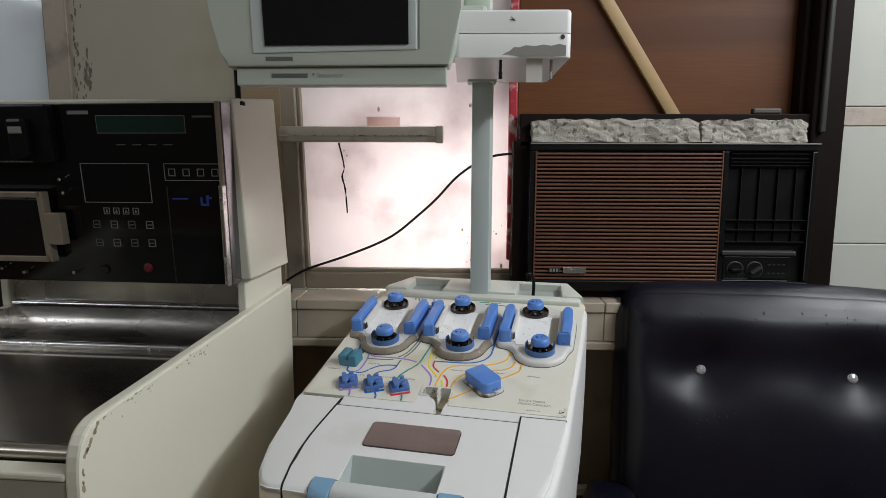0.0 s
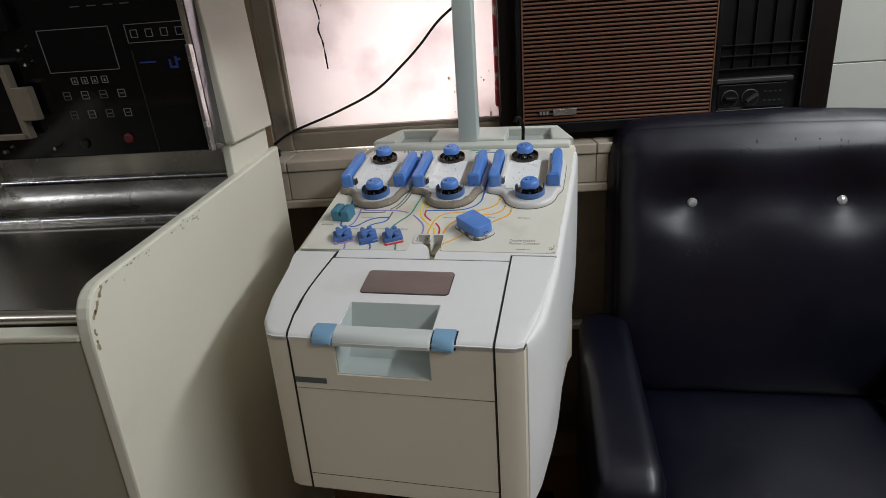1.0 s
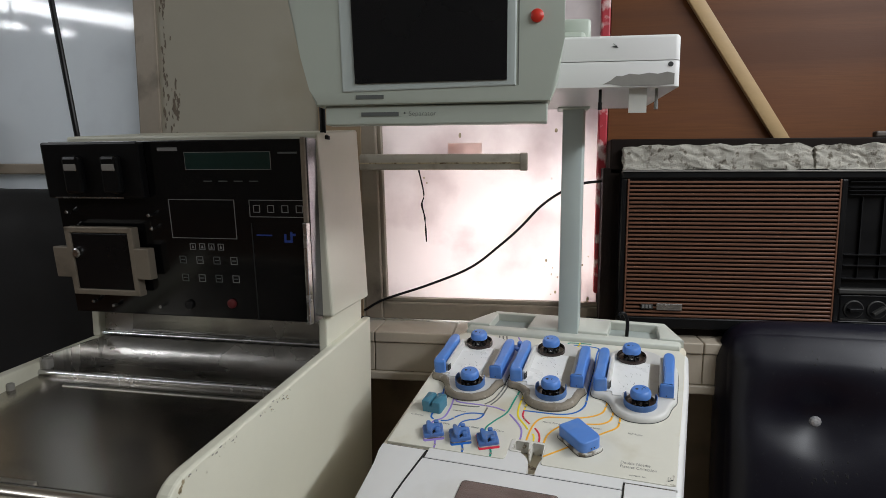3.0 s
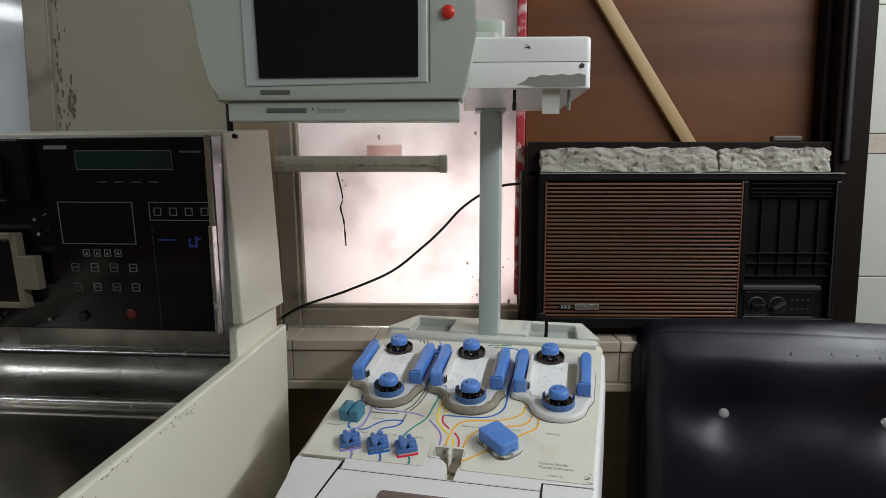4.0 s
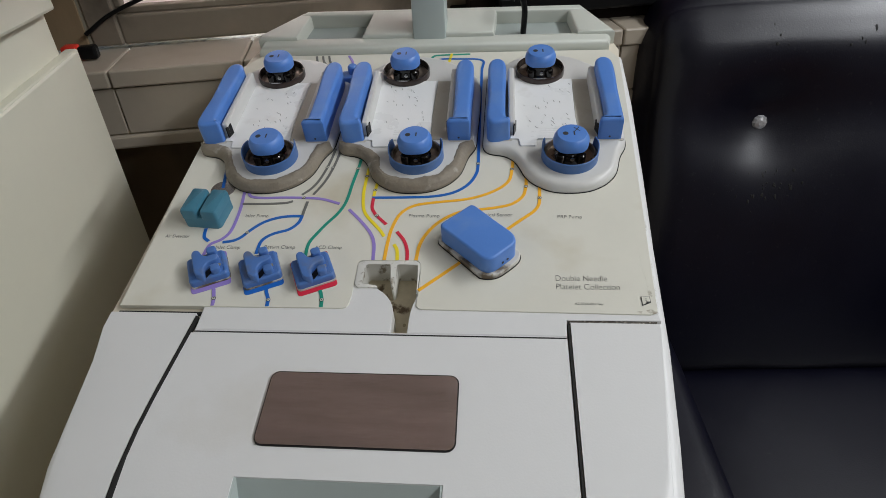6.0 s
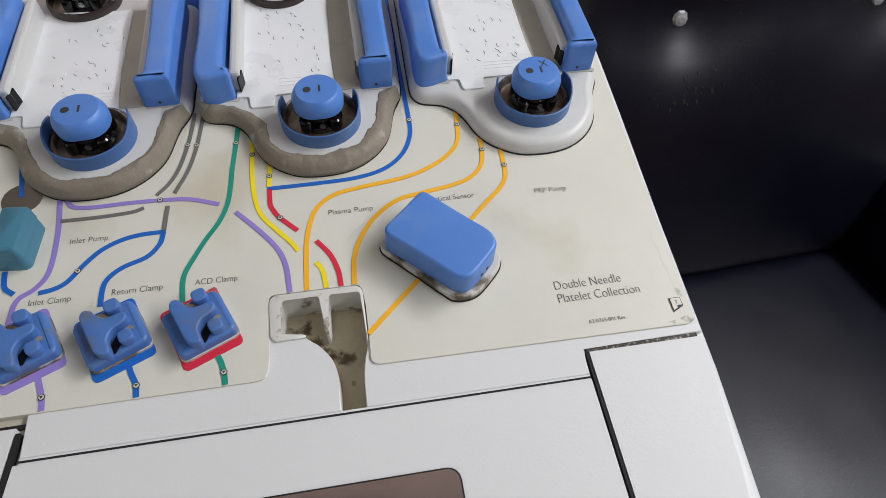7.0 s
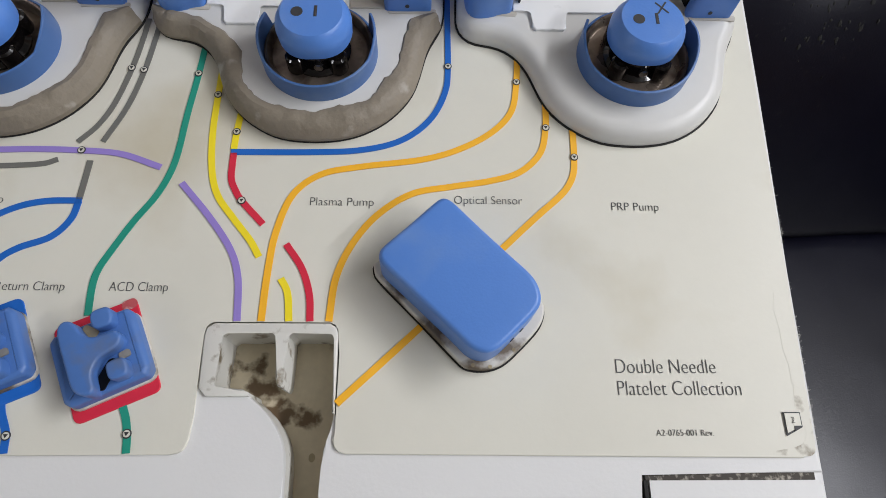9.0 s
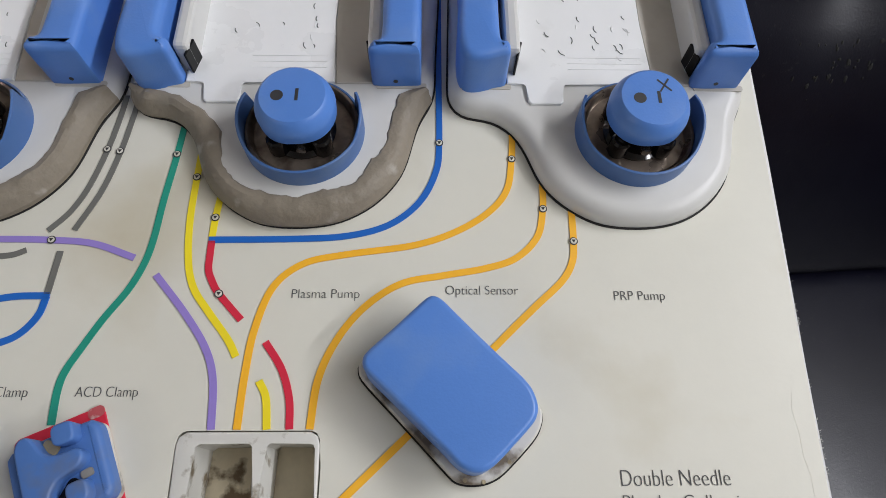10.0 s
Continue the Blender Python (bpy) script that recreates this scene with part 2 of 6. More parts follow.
# plain print, given a faint glow to lift it off the black panel
LOGO = glow("glowing_blue_print", (0.015, 0.04, 0.22), 0.04)
LEDRED = glow("red_lamp", (0.10, 0.006, 0.008), 0.03)
CRYSTAL = material("crystal_button", (0.75, 0.75, 0.78), 0.08, 0.6, 0.3, 300)
L_ORANGE = material("line_orange", (0.93, 0.47, 0.025), 0.5, 0, 0.05, 60)
L_GREEN = material("line_green", (0.015, 0.29, 0.205), 0.5, 0, 0.05, 60)
L_YELLOW = material("line_yellow", (0.90, 0.72, 0.02), 0.5, 0, 0.05, 60)
L_RED = material("line_red", (0.66, 0.022, 0.055), 0.5, 0, 0.05, 60)
L_BLUE = material("line_blue", (0.010, 0.13, 0.52), 0.5, 0, 0.05, 60)
L_PURPLE = material("line_purple", (0.30, 0.22, 0.60), 0.5, 0, 0.05, 60)
L_GREY = material("line_grey", (0.16, 0.16, 0.145), 0.5, 0, 0.05, 60)
AMBER = glass("tinted_pane", (0.95, 0.90, 0.88), 0.06)

# ---- builders ----


def part(name, bm, mat, parent=None, label="", smooth=None, m=None):
    me = bpy.data.meshes.new(name)
    bmesh.ops.recalc_face_normals(bm, faces=bm.faces)
    bm.to_mesh(me)
    bm.free()
    me.materials.append(mat)
    if smooth:
        me.shade_smooth()
        me.set_sharp_from_angle(angle=radians(smooth))
    ob = new(name, me)
    if m is not None:
        ob.matrix_basis = m
    if parent:
        ob.parent = parent
    return tagged(ob, label)


def thing(name, label, category, m=None, group="", kind=""):
    ob = new(name)
    ob.empty_display_size = 0.05
    if m is not None:
        ob.matrix_world = m
    return tagged(ob, label, category, group, kind)


def structure(name, bm, mat, label="", m=None, smooth=None, category=""):
    ob = part(name, bm, mat, None, label, smooth, m)
    return tagged(ob, kind="structure", category=category or name.split("_")[0])


def box(x0, x1, y0, y1, z0, z1, bevel=0.0, seg=2, m=None, bm=None):
    bm = bm or bmesh.new()
    made = bmesh.ops.create_cube(bm, size=1)["verts"]
    bmesh.ops.scale(bm, vec=(x1 - x0, y1 - y0, z1 - z0), verts=made)
    bmesh.ops.translate(bm, vec=((x0 + x1) / 2, (y0 + y1) / 2, (z0 + z1) / 2), verts=made)
    if bevel:
        edges = list({e for v in made for e in v.link_edges})
        made = list({v for f in bmesh.ops.bevel(bm, geom=edges, offset=bevel, segments=seg, affect="EDGES", profile=0.5)["faces"] for v in f.verts} | {v for v in made if v.is_valid})
    if m is not None:
        bmesh.ops.transform(bm, matrix=m, verts=[v for v in made if v.is_valid])
    return bm


def prism(points, z0, z1, bevel=0.0, m=None, bm=None, seg=2):
    """A plate with the outline given in x, y; its top edge is bevelled."""
    bm = bm or bmesh.new()
    low = [bm.verts.new((x, y, z0)) for x, y in points]
    top = [bm.verts.new((x, y, z1)) for x, y in points]
    n = len(points)
    bm.faces.new(low[::-1])
    lid = bm.faces.new(top)
    for i in range(n):
        bm.faces.new((low[i], low[(i + 1) % n], top[(i + 1) % n], top[i]))
    made = low + top
    if bevel:
        r = bmesh.ops.bevel(bm, geom=list(lid.edges), offset=bevel, segments=seg, affect="EDGES", profile=0.5)
        made = list({v for v in made if v.is_valid} | {v for f in r["faces"] for v in f.verts})
    if m is not None:
        bmesh.ops.transform(bm, matrix=m, verts=made)
    return bm


def lathe(profile, seg=32, m=None, bm=None):
    """Turns rows of (radius, height) round z."""
    bm = bm or bmesh.new()
    rings, made = [], []
    for r, z in profile:
        ring = [bm.verts.new((r * math.cos(2 * math.pi * k / seg), r * math.sin(2 * math.pi * k / seg), z)) for k in range(seg)]
        rings.append(ring)
        made += ring
    for a, b in zip(rings, rings[1:]):
        for k in range(seg):
            bm.faces.new((a[k], a[(k + 1) % seg], b[(k + 1) % seg], b[k]))
    bm.faces.new(rings[0][::-1])
    bm.faces.new(rings[-1])
    if m is not None:
        bmesh.ops.transform(bm, matrix=m, verts=made)
    return bm


def spline(points, steps=8):
    """A smooth curve through the points."""
    p = [Vector(q) for q in points]
    p = [2 * p[0] - p[1], *p, 2 * p[-1] - p[-2]]
    out = []
    for a, b, c, d in zip(p, p[1:], p[2:], p[3:]):
        for k in range(steps):
            t = k / steps
            out.append(0.5 * (2 * b + (c - a) * t + (2 * a - 5 * b + 4 * c - d) * t * t + (3 * b - a - 3 * c + d) * t ** 3))
    return out + [p[-2]]


def sweep(points, radius, seg=8, flat=1.0, m=None, bm=None, wobble=0.0):
    """A tube along the points; flat squeezes it in height."""
    bm = bm or bmesh.new()
    pts, rings, made = [Vector(q) for q in points], [], []
    for i, q in enumerate(pts):
        d = (pts[min(i + 1, len(pts) - 1)] - pts[max(i - 1, 0)]).normalized()
        ref = Vector((0, 0, 1)) if abs(d.z) < 0.9 else Vector((1, 0, 0))
        side = d.cross(ref).normalized()
        up = side.cross(d)
        r = radius * (1 + wobble * (noise.noise(q * 70) + 0.6 * noise.noise(q * 190)))
        ring = [bm.verts.new(q + r * (math.cos(2 * math.pi * k / seg) * side + flat * math.sin(2 * math.pi * k / seg) * up)) for k in range(seg)]
        rings.append(ring)
        made += ring
    for a, b in zip(rings, rings[1:]):
        for k in range(seg):
            bm.faces.new((a[k], a[(k + 1) % seg], b[(k + 1) % seg], b[k]))
    bm.faces.new(rings[0][::-1])
    bm.faces.new(rings[-1])
    if m is not None:
        bmesh.ops.transform(bm, matrix=m, verts=made)
    return bm


def ribbon(points, width, z, m=None, smooth=True):
    """A printed line: a thin strip along points in x, y."""
    bm = bmesh.new()
    pts = spline([(x, y, 0) for x, y in points]) if smooth and len(points) > 2 else [Vector((x, y, 0)) for x, y in points]
    rows = []
    for i, q in enumerate(pts):
        d = (pts[min(i + 1, len(pts) - 1)] - pts[max(i - 1, 0)]).normalized()
        s = Vector((-d.y, d.x, 0)) * width / 2
        rows.append([bm.verts.new((q.x + k * s.x, q.y + k * s.y, zz)) for k, zz in ((-1, z), (1, z), (1, z - 0.0004), (-1, z - 0.0004))])
    for a, b in zip(rows, rows[1:]):
        for k in range(4):
            bm.faces.new((a[k], a[(k + 1) % 4], b[(k + 1) % 4], b[k]))
    bm.faces.new(rows[0][::-1])
    bm.faces.new(rows[-1])
    if m is not None:
        bmesh.ops.transform(bm, matrix=m, verts=bm.verts)
    return bm


def even(points, step, closed=True, soften=2):
    """The outline resampled at even steps and softened."""
    p = spline([(x, y, 0) for x, y in (list(points) + [points[0]] if closed else points)], 8)
    run, out, left = 0.0, [p[0]], step
    for a, b in zip(p, p[1:]):
        d = (b - a).length
        while d > left:
            a = a + (b - a) * (left / d)
            d -= left
            left = step
            out.append(a.copy())
        left -= d
    if closed and (out[-1] - out[0]).length < step * 0.6:
        out.pop()
    for _ in range(soften):
        n = len(out)
        out = [(out[i - 1] + 2 * out[i] + out[(i + 1) % n]) / 4 if closed or 0 < i < n - 1 else out[i] for i in range(n)]
    return [(q.x, q.y) for q in out]


def pillow(points, z0, z1, r, m=None, steps=5):
    """A plate with an evenly rounded top edge."""
    bm = bmesh.new()
    n = len(points)
    area = sum(points[i - 1][0] * points[i][1] - points[i][0] * points[i - 1][1] for i in range(n))
    sgn = 1 if area > 0 else -1
    nor = []
    for i in range(n):
        d = Vector(points[(i + 1) % n]) - Vector(points[i - 1])
        d.normalize()
        nor.append(Vector((-d.y, d.x)) * sgn)
    rows = [(0.0, z0)] + [(r * (1 - math.cos(radians(90 * k / steps))), z1 - r + r * math.sin(radians(90 * k / steps))) for k in range(steps + 1)]
    rings = [[bm.verts.new((points[i][0] + nor[i].x * o, points[i][1] + nor[i].y * o, z)) for i in range(n)] for o, z in rows]
    for a, b in zip(rings, rings[1:]):
        for i in range(n):
            bm.faces.new((a[i], a[(i + 1) % n], b[(i + 1) % n], b[i]))
    bm.faces.new(rings[0][::-1])
    bm.faces.new(rings[-1])
    if m is not None:
        bmesh.ops.transform(bm, matrix=m, verts=bm.verts)
    return bm


def rounded(x0, x1, y0, y1, r, n=5):
    out = []
    for cx, cy, a in ((x1 - r, y1 - r, 0), (x0 + r, y1 - r, 90), (x0 + r, y0 + r, 180), (x1 - r, y0 + r, 270)):
        for k in range(n):
            b = radians(a + 90 * k / (n - 1))
            out.append((cx + r * math.cos(b), cy + r * math.sin(b)))
    return out


def writing(text, size, m, mat, parent, squeeze=1.0, align="LEFT"):
    data = bpy.data.curves.new("lettering", "FONT")
    data.body, data.size, data.align_x, data.extrude, data.offset = text, size, align, 0.0001, -0.022 * size
    tmp = new("lettering", data)
    bpy.context.view_layer.update()
    me = bpy.data.meshes.new_from_object(tmp.evaluated_get(bpy.context.evaluated_depsgraph_get()))
    bpy.data.objects.remove(tmp)
    me.name = "lettering"
    me.materials.clear()
    me.materials.append(mat)
    me.transform(m @ Matrix.Diagonal((squeeze, 1, 1, 1)))
    ob = new("lettering", me)
    ob.parent = parent
    return ob


def cushion(x0, x1, y0, y1, z0, z1, r, cuts=10, puff=0.0, dimples=(), m=None, wrinkle=0.0, fold=None):
    """A padded block; puff swells its front (y0) and top, dimples (x, z, depth, radius) pull the front in, a fold (z, depth, width) creases it across."""
    bm = bmesh.new()
    bmesh.ops.create_cube(bm, size=1)
    bmesh.ops.bevel(bm, geom=list(bm.edges), offset=r, segments=3, affect="EDGES", profile=0.5) if r < 0.001 else None
    bmesh.ops.subdivide_edges(bm, edges=list(bm.edges), cuts=cuts, use_grid_fill=True)
    sx, sy, sz = x1 - x0, y1 - y0, z1 - z0
    for v in bm.verts:
        p = Vector((v.co.x * sx, v.co.y * sy, v.co.z * sz))
        q = Vector((max(-sx / 2 + r, min(sx / 2 - r, p.x)), max(-sy / 2 + r, min(sy / 2 - r, p.y)), max(-sz / 2 + r, min(sz / 2 - r, p.z))))
        d = p - q
        if d.length > 1e-9:
            p = q + d.normalized() * min(r, d.length)
        fx, fz = 1 - (2 * p.x / sx) ** 2, 1 - (2 * p.z / sz) ** 2
        if v.co.y < -0.49:
            p.y -= puff * max(0, fx) ** 0.5 * max(0, fz) ** 0.5
        if v.co.z > 0.49:
            p.z += puff * max(0, fx) ** 0.5 * max(0, 1 - (2 * p.y / sy) ** 2) ** 0.5
        v.co = p + Vector(((x0 + x1) / 2, (y0 + y1) / 2, (z0 + z1) / 2))
        for dx, dz, depth, rad in dimples:
            if p.y < 0:
                v.co.y += depth * math.exp(-((v.co.x - dx) ** 2 + (v.co.z - dz) ** 2) / rad ** 2)
        if fold and p.y < 0:
            v.co.y += fold[1] * math.exp(-((v.co.z - fold[0]) / fold[2]) ** 2) * max(0.0, 1 - (2 * p.x / sx) ** 6)
        if wrinkle:
            v.co += Vector(noise.noise_vector(v.co * 9)) * wrinkle
    if m is not None:
        bmesh.ops.transform(bm, matrix=m, verts=bm.verts)
    return bm

# ---- room ----
WY = 0.08
structure("floor", box(-4.2, 2.4, -3.2, 0.2, -0.12, -0.004), FLOORMAT, "brown tiled floor in shadow")
structure("ceiling", box(-4.2, 2.4, -3.2, 0.2, 2.75, 2.85), CEIL, "pale painted ceiling")
# unseen walls, their colour lowered to weaken bounce light and reflections
structure("wall_south", box(-4.2, 2.4, -3.3, -3.2, 0, 2.75), ROOMWALL, "unseen room wall, darkened to cut bounce light")
structure("wall_west", box(-4.3, -4.2, -3.3, 0.2, 0, 2.75), ROOMWALL, "unseen room wall, darkened to cut bounce light")
structure("wall_east", box(2.4, 2.5, -3.3, 0.2, 0, 2.75), ROOMWALL, "unseen room wall, darkened to cut bounce light")
# window wall: dado below the sill, panels, openings and the head above
structure("wall_north", box(-4.2, 1.068, WY - 0.02, 0.30, 0, 0.925), DADO, "grimy brown dado under the sill")
structure("wall_panel", box(-0.925, -0.362, WY, 0.12, 1.04, 2.75), BEIGE, "stained beige wall panel beside the window", category="wall")
structure("wall_head", box(-0.362, 1.068, WY, 0.2, 2.30, 2.75), PLASTER, "plaster above the window", category="wall")
structure("wall_far_head", box(-4.2, -0.925, WY, 0.2, 2.30, 2.75), PLASTER, "plaster above the far window", category="wall")
# out of view; beige added so that the tray lid mirrors a tan tone
structure("wall_far_end", box(-4.2, -1.56, WY, 0.2, 1.04, 2.30), BEIGE, "unseen end of the window wall, beige to reflect in the steel lid", category="wall")
tile_wall = structure("wall_tiled", box(1.068, 2.4, 0.056, 0.30, 0, 2.75), PLASTER, "white tiled wall with a patterned border row", category="wall")

# ---- frosted window ----
win = thing("window_1", "whitewashed window lit by daylight in an old metal frame", "window", pose(-0.03, 0.10, 1.06), kind="structure")


def winpart(name, bm, mat, label="", parent=None, smooth=None):
    return part(name, bm, mat, parent or win, label, smooth)


upright = winpart("window_frame", box(-0.332, -0.284, -0.023, 0.04, -0.02, 1.24, 0.004), ALU, "aged brown metal upright, out of plumb")
winpart("window_frame", box(-0.284, 0.30, -0.02, 0.04, -0.02, 0.026, 0.004), ALU, "aged brown metal bottom rail")
winpart("window_frame", box(-0.284, 0.30, -0.02, 0.04, 1.20, 1.24, 0.004), ALU, "aged brown metal head rail")
winpart("bead", box(-0.284, 0.284, -0.012, 0.01, 0.026, 0.036, 0.002), ALU)
upright_bead = winpart("bead", box(-0.284, -0.274, -0.012, 0.01, 0.036, 1.20, 0.002), ALU)
for ob in (upright, upright_bead):
    for v in ob.data.vertices:
        v.co.x -= 0.028 * (v.co.z - 0.03)
pane = winpart("pane", box(-0.318, 0.296, 0.012, 0.017, 0.03, 1.20), FROST, "whitewashed glass glowing with daylight")
winpart("red_edge", box(0.268, 0.290, -0.014, 0.011, 0.062, 1.20, 0.004), REDPAINT, "flaking red paint along the edge")
crack = [(-0.191, 0, 0.376), (-0.18, 0, 0.33), (-0.176, 0, 0.306), (-0.181, 0, 0.285), (-0.174, 0, 0.25), (-0.169, 0, 0.186)]
winpart("crack", sweep(spline([(x + random.uniform(-.002, .002), 0.010, z) for x, y, z in crack], 4), 0.0022, 6, wobble=0.8), BLACK, "black crack in the whitewash")
winpart("tape_patch", box(-0.112, -0.022, 0.0098, 0.0115, 0.404, 0.446, 0.0005), TAPE, "faded pinkish brown tape patch")
for i in range(26):
    r2 = random.Random(i)
    x, z = (r2.uniform(0.13, 0.26), r2.uniform(0.04, 0.16)) if i < 18 else (r2.uniform(-0.25, 0.2), r2.uniform(0.035, 0.5))
    s = r2.uniform(0.0012, 0.0045)
    winpart("speck", lathe([(0.0002, 0), (s, 0.0002), (s * 0.6, 0.0008)], 7, pose(x, 0.0115, z, 90, 0, r2.uniform(0, 90)) @ Matrix.Diagonal((1, r2.uniform(0.5, 2), 1, 1))), GRIME)
tagged(part("trunking", box(-0.36, 0.062, 0.035, 0.062, 1.436, 1.476, 0.004), PVC, None, "dusty cream plastic cable trunking with an open end", 40), category="cable trunking")
bpy.data.objects["trunking"].parent = None
part("groove", box(-0.36, 0.058, 0.0335, 0.0355, 1.451, 1.4545), GRIME, bpy.data.objects["trunking"])
part("end_cap", box(0.046, 0.066, 0.033, 0.064, 1.434, 1.478, 0.003), PVC, bpy.data.objects["trunking"])
tagged(part("power_cable", sweep(spline([(-0.36, 0.06, 1.065), (-0.308, 0.07, 1.094), (-0.19, 0.075, 1.135), (-0.078, 0.075, 1.184), (0.0, 0.072, 1.245), (0.05, 0.07, 1.291), (0.10, 0.065, 1.345), (0.15, 0.06, 1.381), (0.20, 0.06, 1.402), (0.27, 0.06, 1.41)], 8), 0.0033, 8), BLACK, None, "thin black cable hanging across the bright window", 60), category="cable")

structure("trim_board", box(-0.480, -0.366, WY - 0.006, WY - 0.0005, 1.04, 2.30, 0.001), TANWOOD, "tan wooden board beside the window frame", category="trim")
for i in range(90):
    r2 = random.Random(40 + i)
    x, z, s = -0.882 + r2.gauss(0, 0.006), 1.600 + r2.gauss(0, 0.030), r2.uniform(0.001, 0.0055)
    if i > 45:
        x, z, s = -0.916 + abs(r2.gauss(0, 0.010)), r2.uniform(1.52, 2.0), r2.uniform(0.001, 0.005)
    part("peeling_patch", prism([(s * math.cos(a) * r2.uniform(.2, 1), 3.4 * s * math.sin(a) * r2.uniform(.2, 1)) for a in (0, .7, 1.4, 2.1, 2.8, 3.5, 4.2, 4.9, 5.6)], 0, 0.0002 + i * 0.00001, 0, pose(x, WY, z, 90, 0, 0)), DAMP, bpy.data.objects["wall_panel"])

# ---- far window ----
win2 = thing("window_2", "frosted window in a metal frame, reflecting the room", "window", pose(-1.25, 0.10, 1.36), kind="structure")
part("window_frame", box(0.262, 0.325, -0.03, 0.04, -0.32, 0.94, 0.004), ALU, win2, "aged metal upright")
part("window_frame", box(-0.31, -0.255, -0.03, 0.04, -0.32, 0.94, 0.004), DARKWOOD, win2, "dark upright")
part("window_frame", box(-0.255, 0.262, -0.03, 0.03, 0.066, 0.096, 0.004), ALU, win2, "metal transom")
part("window_frame", box(-0.255, 0.262, -0.03, 0.04, -0.32, 0.0, 0.004), ALU, win2, "metal bottom rail")
part("pane", box(-0.255, 0.262, 0.004, 0.010, 0.0, 0.94), FROST2, win2, "pale frosted glass")
tagged(part("thin_wire", sweep(spline([(-1.46, 0.02, 1.95), (-1.455, 0.02, 1.80), (-1.40, 0.0, 1.62), (-1.37, 0.0, 1.48), (-1.39, 0.0, 1.425), (-1.44, 0.0, 1.405)], 8), 0.0025, 6), BLACK, None, "thin dark wire hanging before the far window", 60), category="wire")

# ---- boarded opening ----
structure("plywood_board", box(0.262, 1.0, 0.095, 0.115, 1.43, 2.30, 0.001), PLY, "reddish brown plywood boarding up the opening", category="board")
structure("trim_post", box(0.985, 1.0665, 0.02, 0.12, 0.93, 2.30, 0.006), DARKWOOD, "dark wooden post", category="trim")
structure("trim_strip", box(0.968, 0.985, 0.055, 0.115, 1.43, 2.30, 0.004), DARKWOOD, "dark wooden strip", category="trim")
structure("trim_bead", box(1.000, 1.014, 0.006, 0.02, 1.46, 2.30, 0.004), ACGREY, "grey worn bead on the post", category="trim")
structure("trim_ledge", box(0.262, 1.0, 0.03, 0.095, 1.425, 1.508, 0.003), DARKWOOD, "dark wooden rail under the board", category="trim")
structure("trim_jamb", box(0.247, 0.29, 0.03, 0.12, 1.03, 1.44, 0.003), DARKWOOD, "dark jamb beside the air conditioner", category="trim")
structure("trim_base", box(0.22, 1.068, 0.025, 0.12, 1.035, 1.062, 0.003), DARKWOOD, "dark rail under the air conditioner", category="trim")
d = Vector((0.662 - 0.4265, 0, 1.512 - 1.879))
a = math.degrees(math.atan2(d.x, -d.z))
tagged(part("wooden_batten", box(-0.0155, 0.0155, -0.008, 0.008, -0.02, 0.95, 0.002, m=pose(0.662, 0.085, 1.512, 0, -a, 0)), PINE, None, "pale raw pine batten leaning on the plywood", 40), category="batten")
tagged(part("hasp", box(0.845, 0.915, 0.03, 0.05, 1.508, 1.522, 0.004), RUSTY, None, "small rusty metal hasp on the dark rail"), category="hasp")

# ---- air conditioner ----
ac = thing("air_conditioner", "old window air conditioner, brown slatted grille and black controls", "air conditioner", pose(0.287, 0, 1.062))


def acp(name, bm, mat, label="", parent=None, smooth=None):
    return part(name, bm, mat, parent or ac, label, smooth)


acp("casing", box(0.0, 0.708, 0.012, 0.45, 0.0, 0.366, 0.006), BLACK, "black casing")
acp("bezel", box(0.0, 0.708, -0.004, 0.03, 0.352, 0.371, 0.004), BLACK, "black top bezel")
acp("bezel", box(0.0, 0.708, -0.004, 0.03, -0.004, 0.024, 0.004), BLACK, "black bottom bezel")
acp("bezel", box(0.0, 0.013, -0.004, 0.03, 0.024, 0.352, 0.003), BLACK)
acp("bezel", box(0.478, 0.492, -0.006, 0.03, 0.024, 0.352, 0.003), BLACK)
acp("bezel", box(0.694, 0.708, -0.004, 0.03, 0.024, 0.352, 0.003), BLACK)
acp("trim_line", box(0.0, 0.712, -0.008, 0.0, 0.3685, 0.3715, 0.001), PRIMER, "thin grey trim line")
gf = acp("grille_frame", box(0.013, 0.017, -0.007, 0.02, 0.024, 0.352, 0.001), GRILLE, "brown grille border")
acp("grille_frame", box(0.474, 0.478, -0.007, 0.02, 0.024, 0.352, 0.001), GRILLE)
acp("grille_backing", box(0.017, 0.474, 0.006, 0.012, 0.024, 0.352), BLACK)
slat = None
for i in range(34):
    z = 0.028 + i * 0.0096
    if slat is None:
        slat = acp("slat", box(0.017, 0.474, -0.007, 0.004, -0.0026, 0.0026, 0.0012, 1), GRILLE)
        slat.location.z = z
    else:
        s2 = slat.copy()
        scene.collection.objects.link(s2)
        s2.location.z = z
acp("badge", box(0.088, 0.146, -0.011, -0.006, 0.042, 0.058, 0.001), CHROME, "silver badge plate")
acp("badge", box(0.052, 0.080, -0.010, -0.006, 0.044, 0.056, 0.001), ACGREY, "dark maker's badge")
for k in range(3):
    acp("badge_bar", box(0.055 + k * 0.008, 0.060 + k * 0.008, -0.0112, -0.0098, 0.046, 0.054), WHITEINK)
for i, z in enumerate((0.345, 0.333, 0.325, 0.316)):
    acp("louvre_line", box(0.498, 0.69, -0.003, 0.014, z, z + 0.0016), LOUVRE)
for z in (0.125, 0.155, 0.18):
    acp("louvre_rail", box(0.495, 0.69, -0.003, 0.012, z, z + 0.002), LOUVRE)
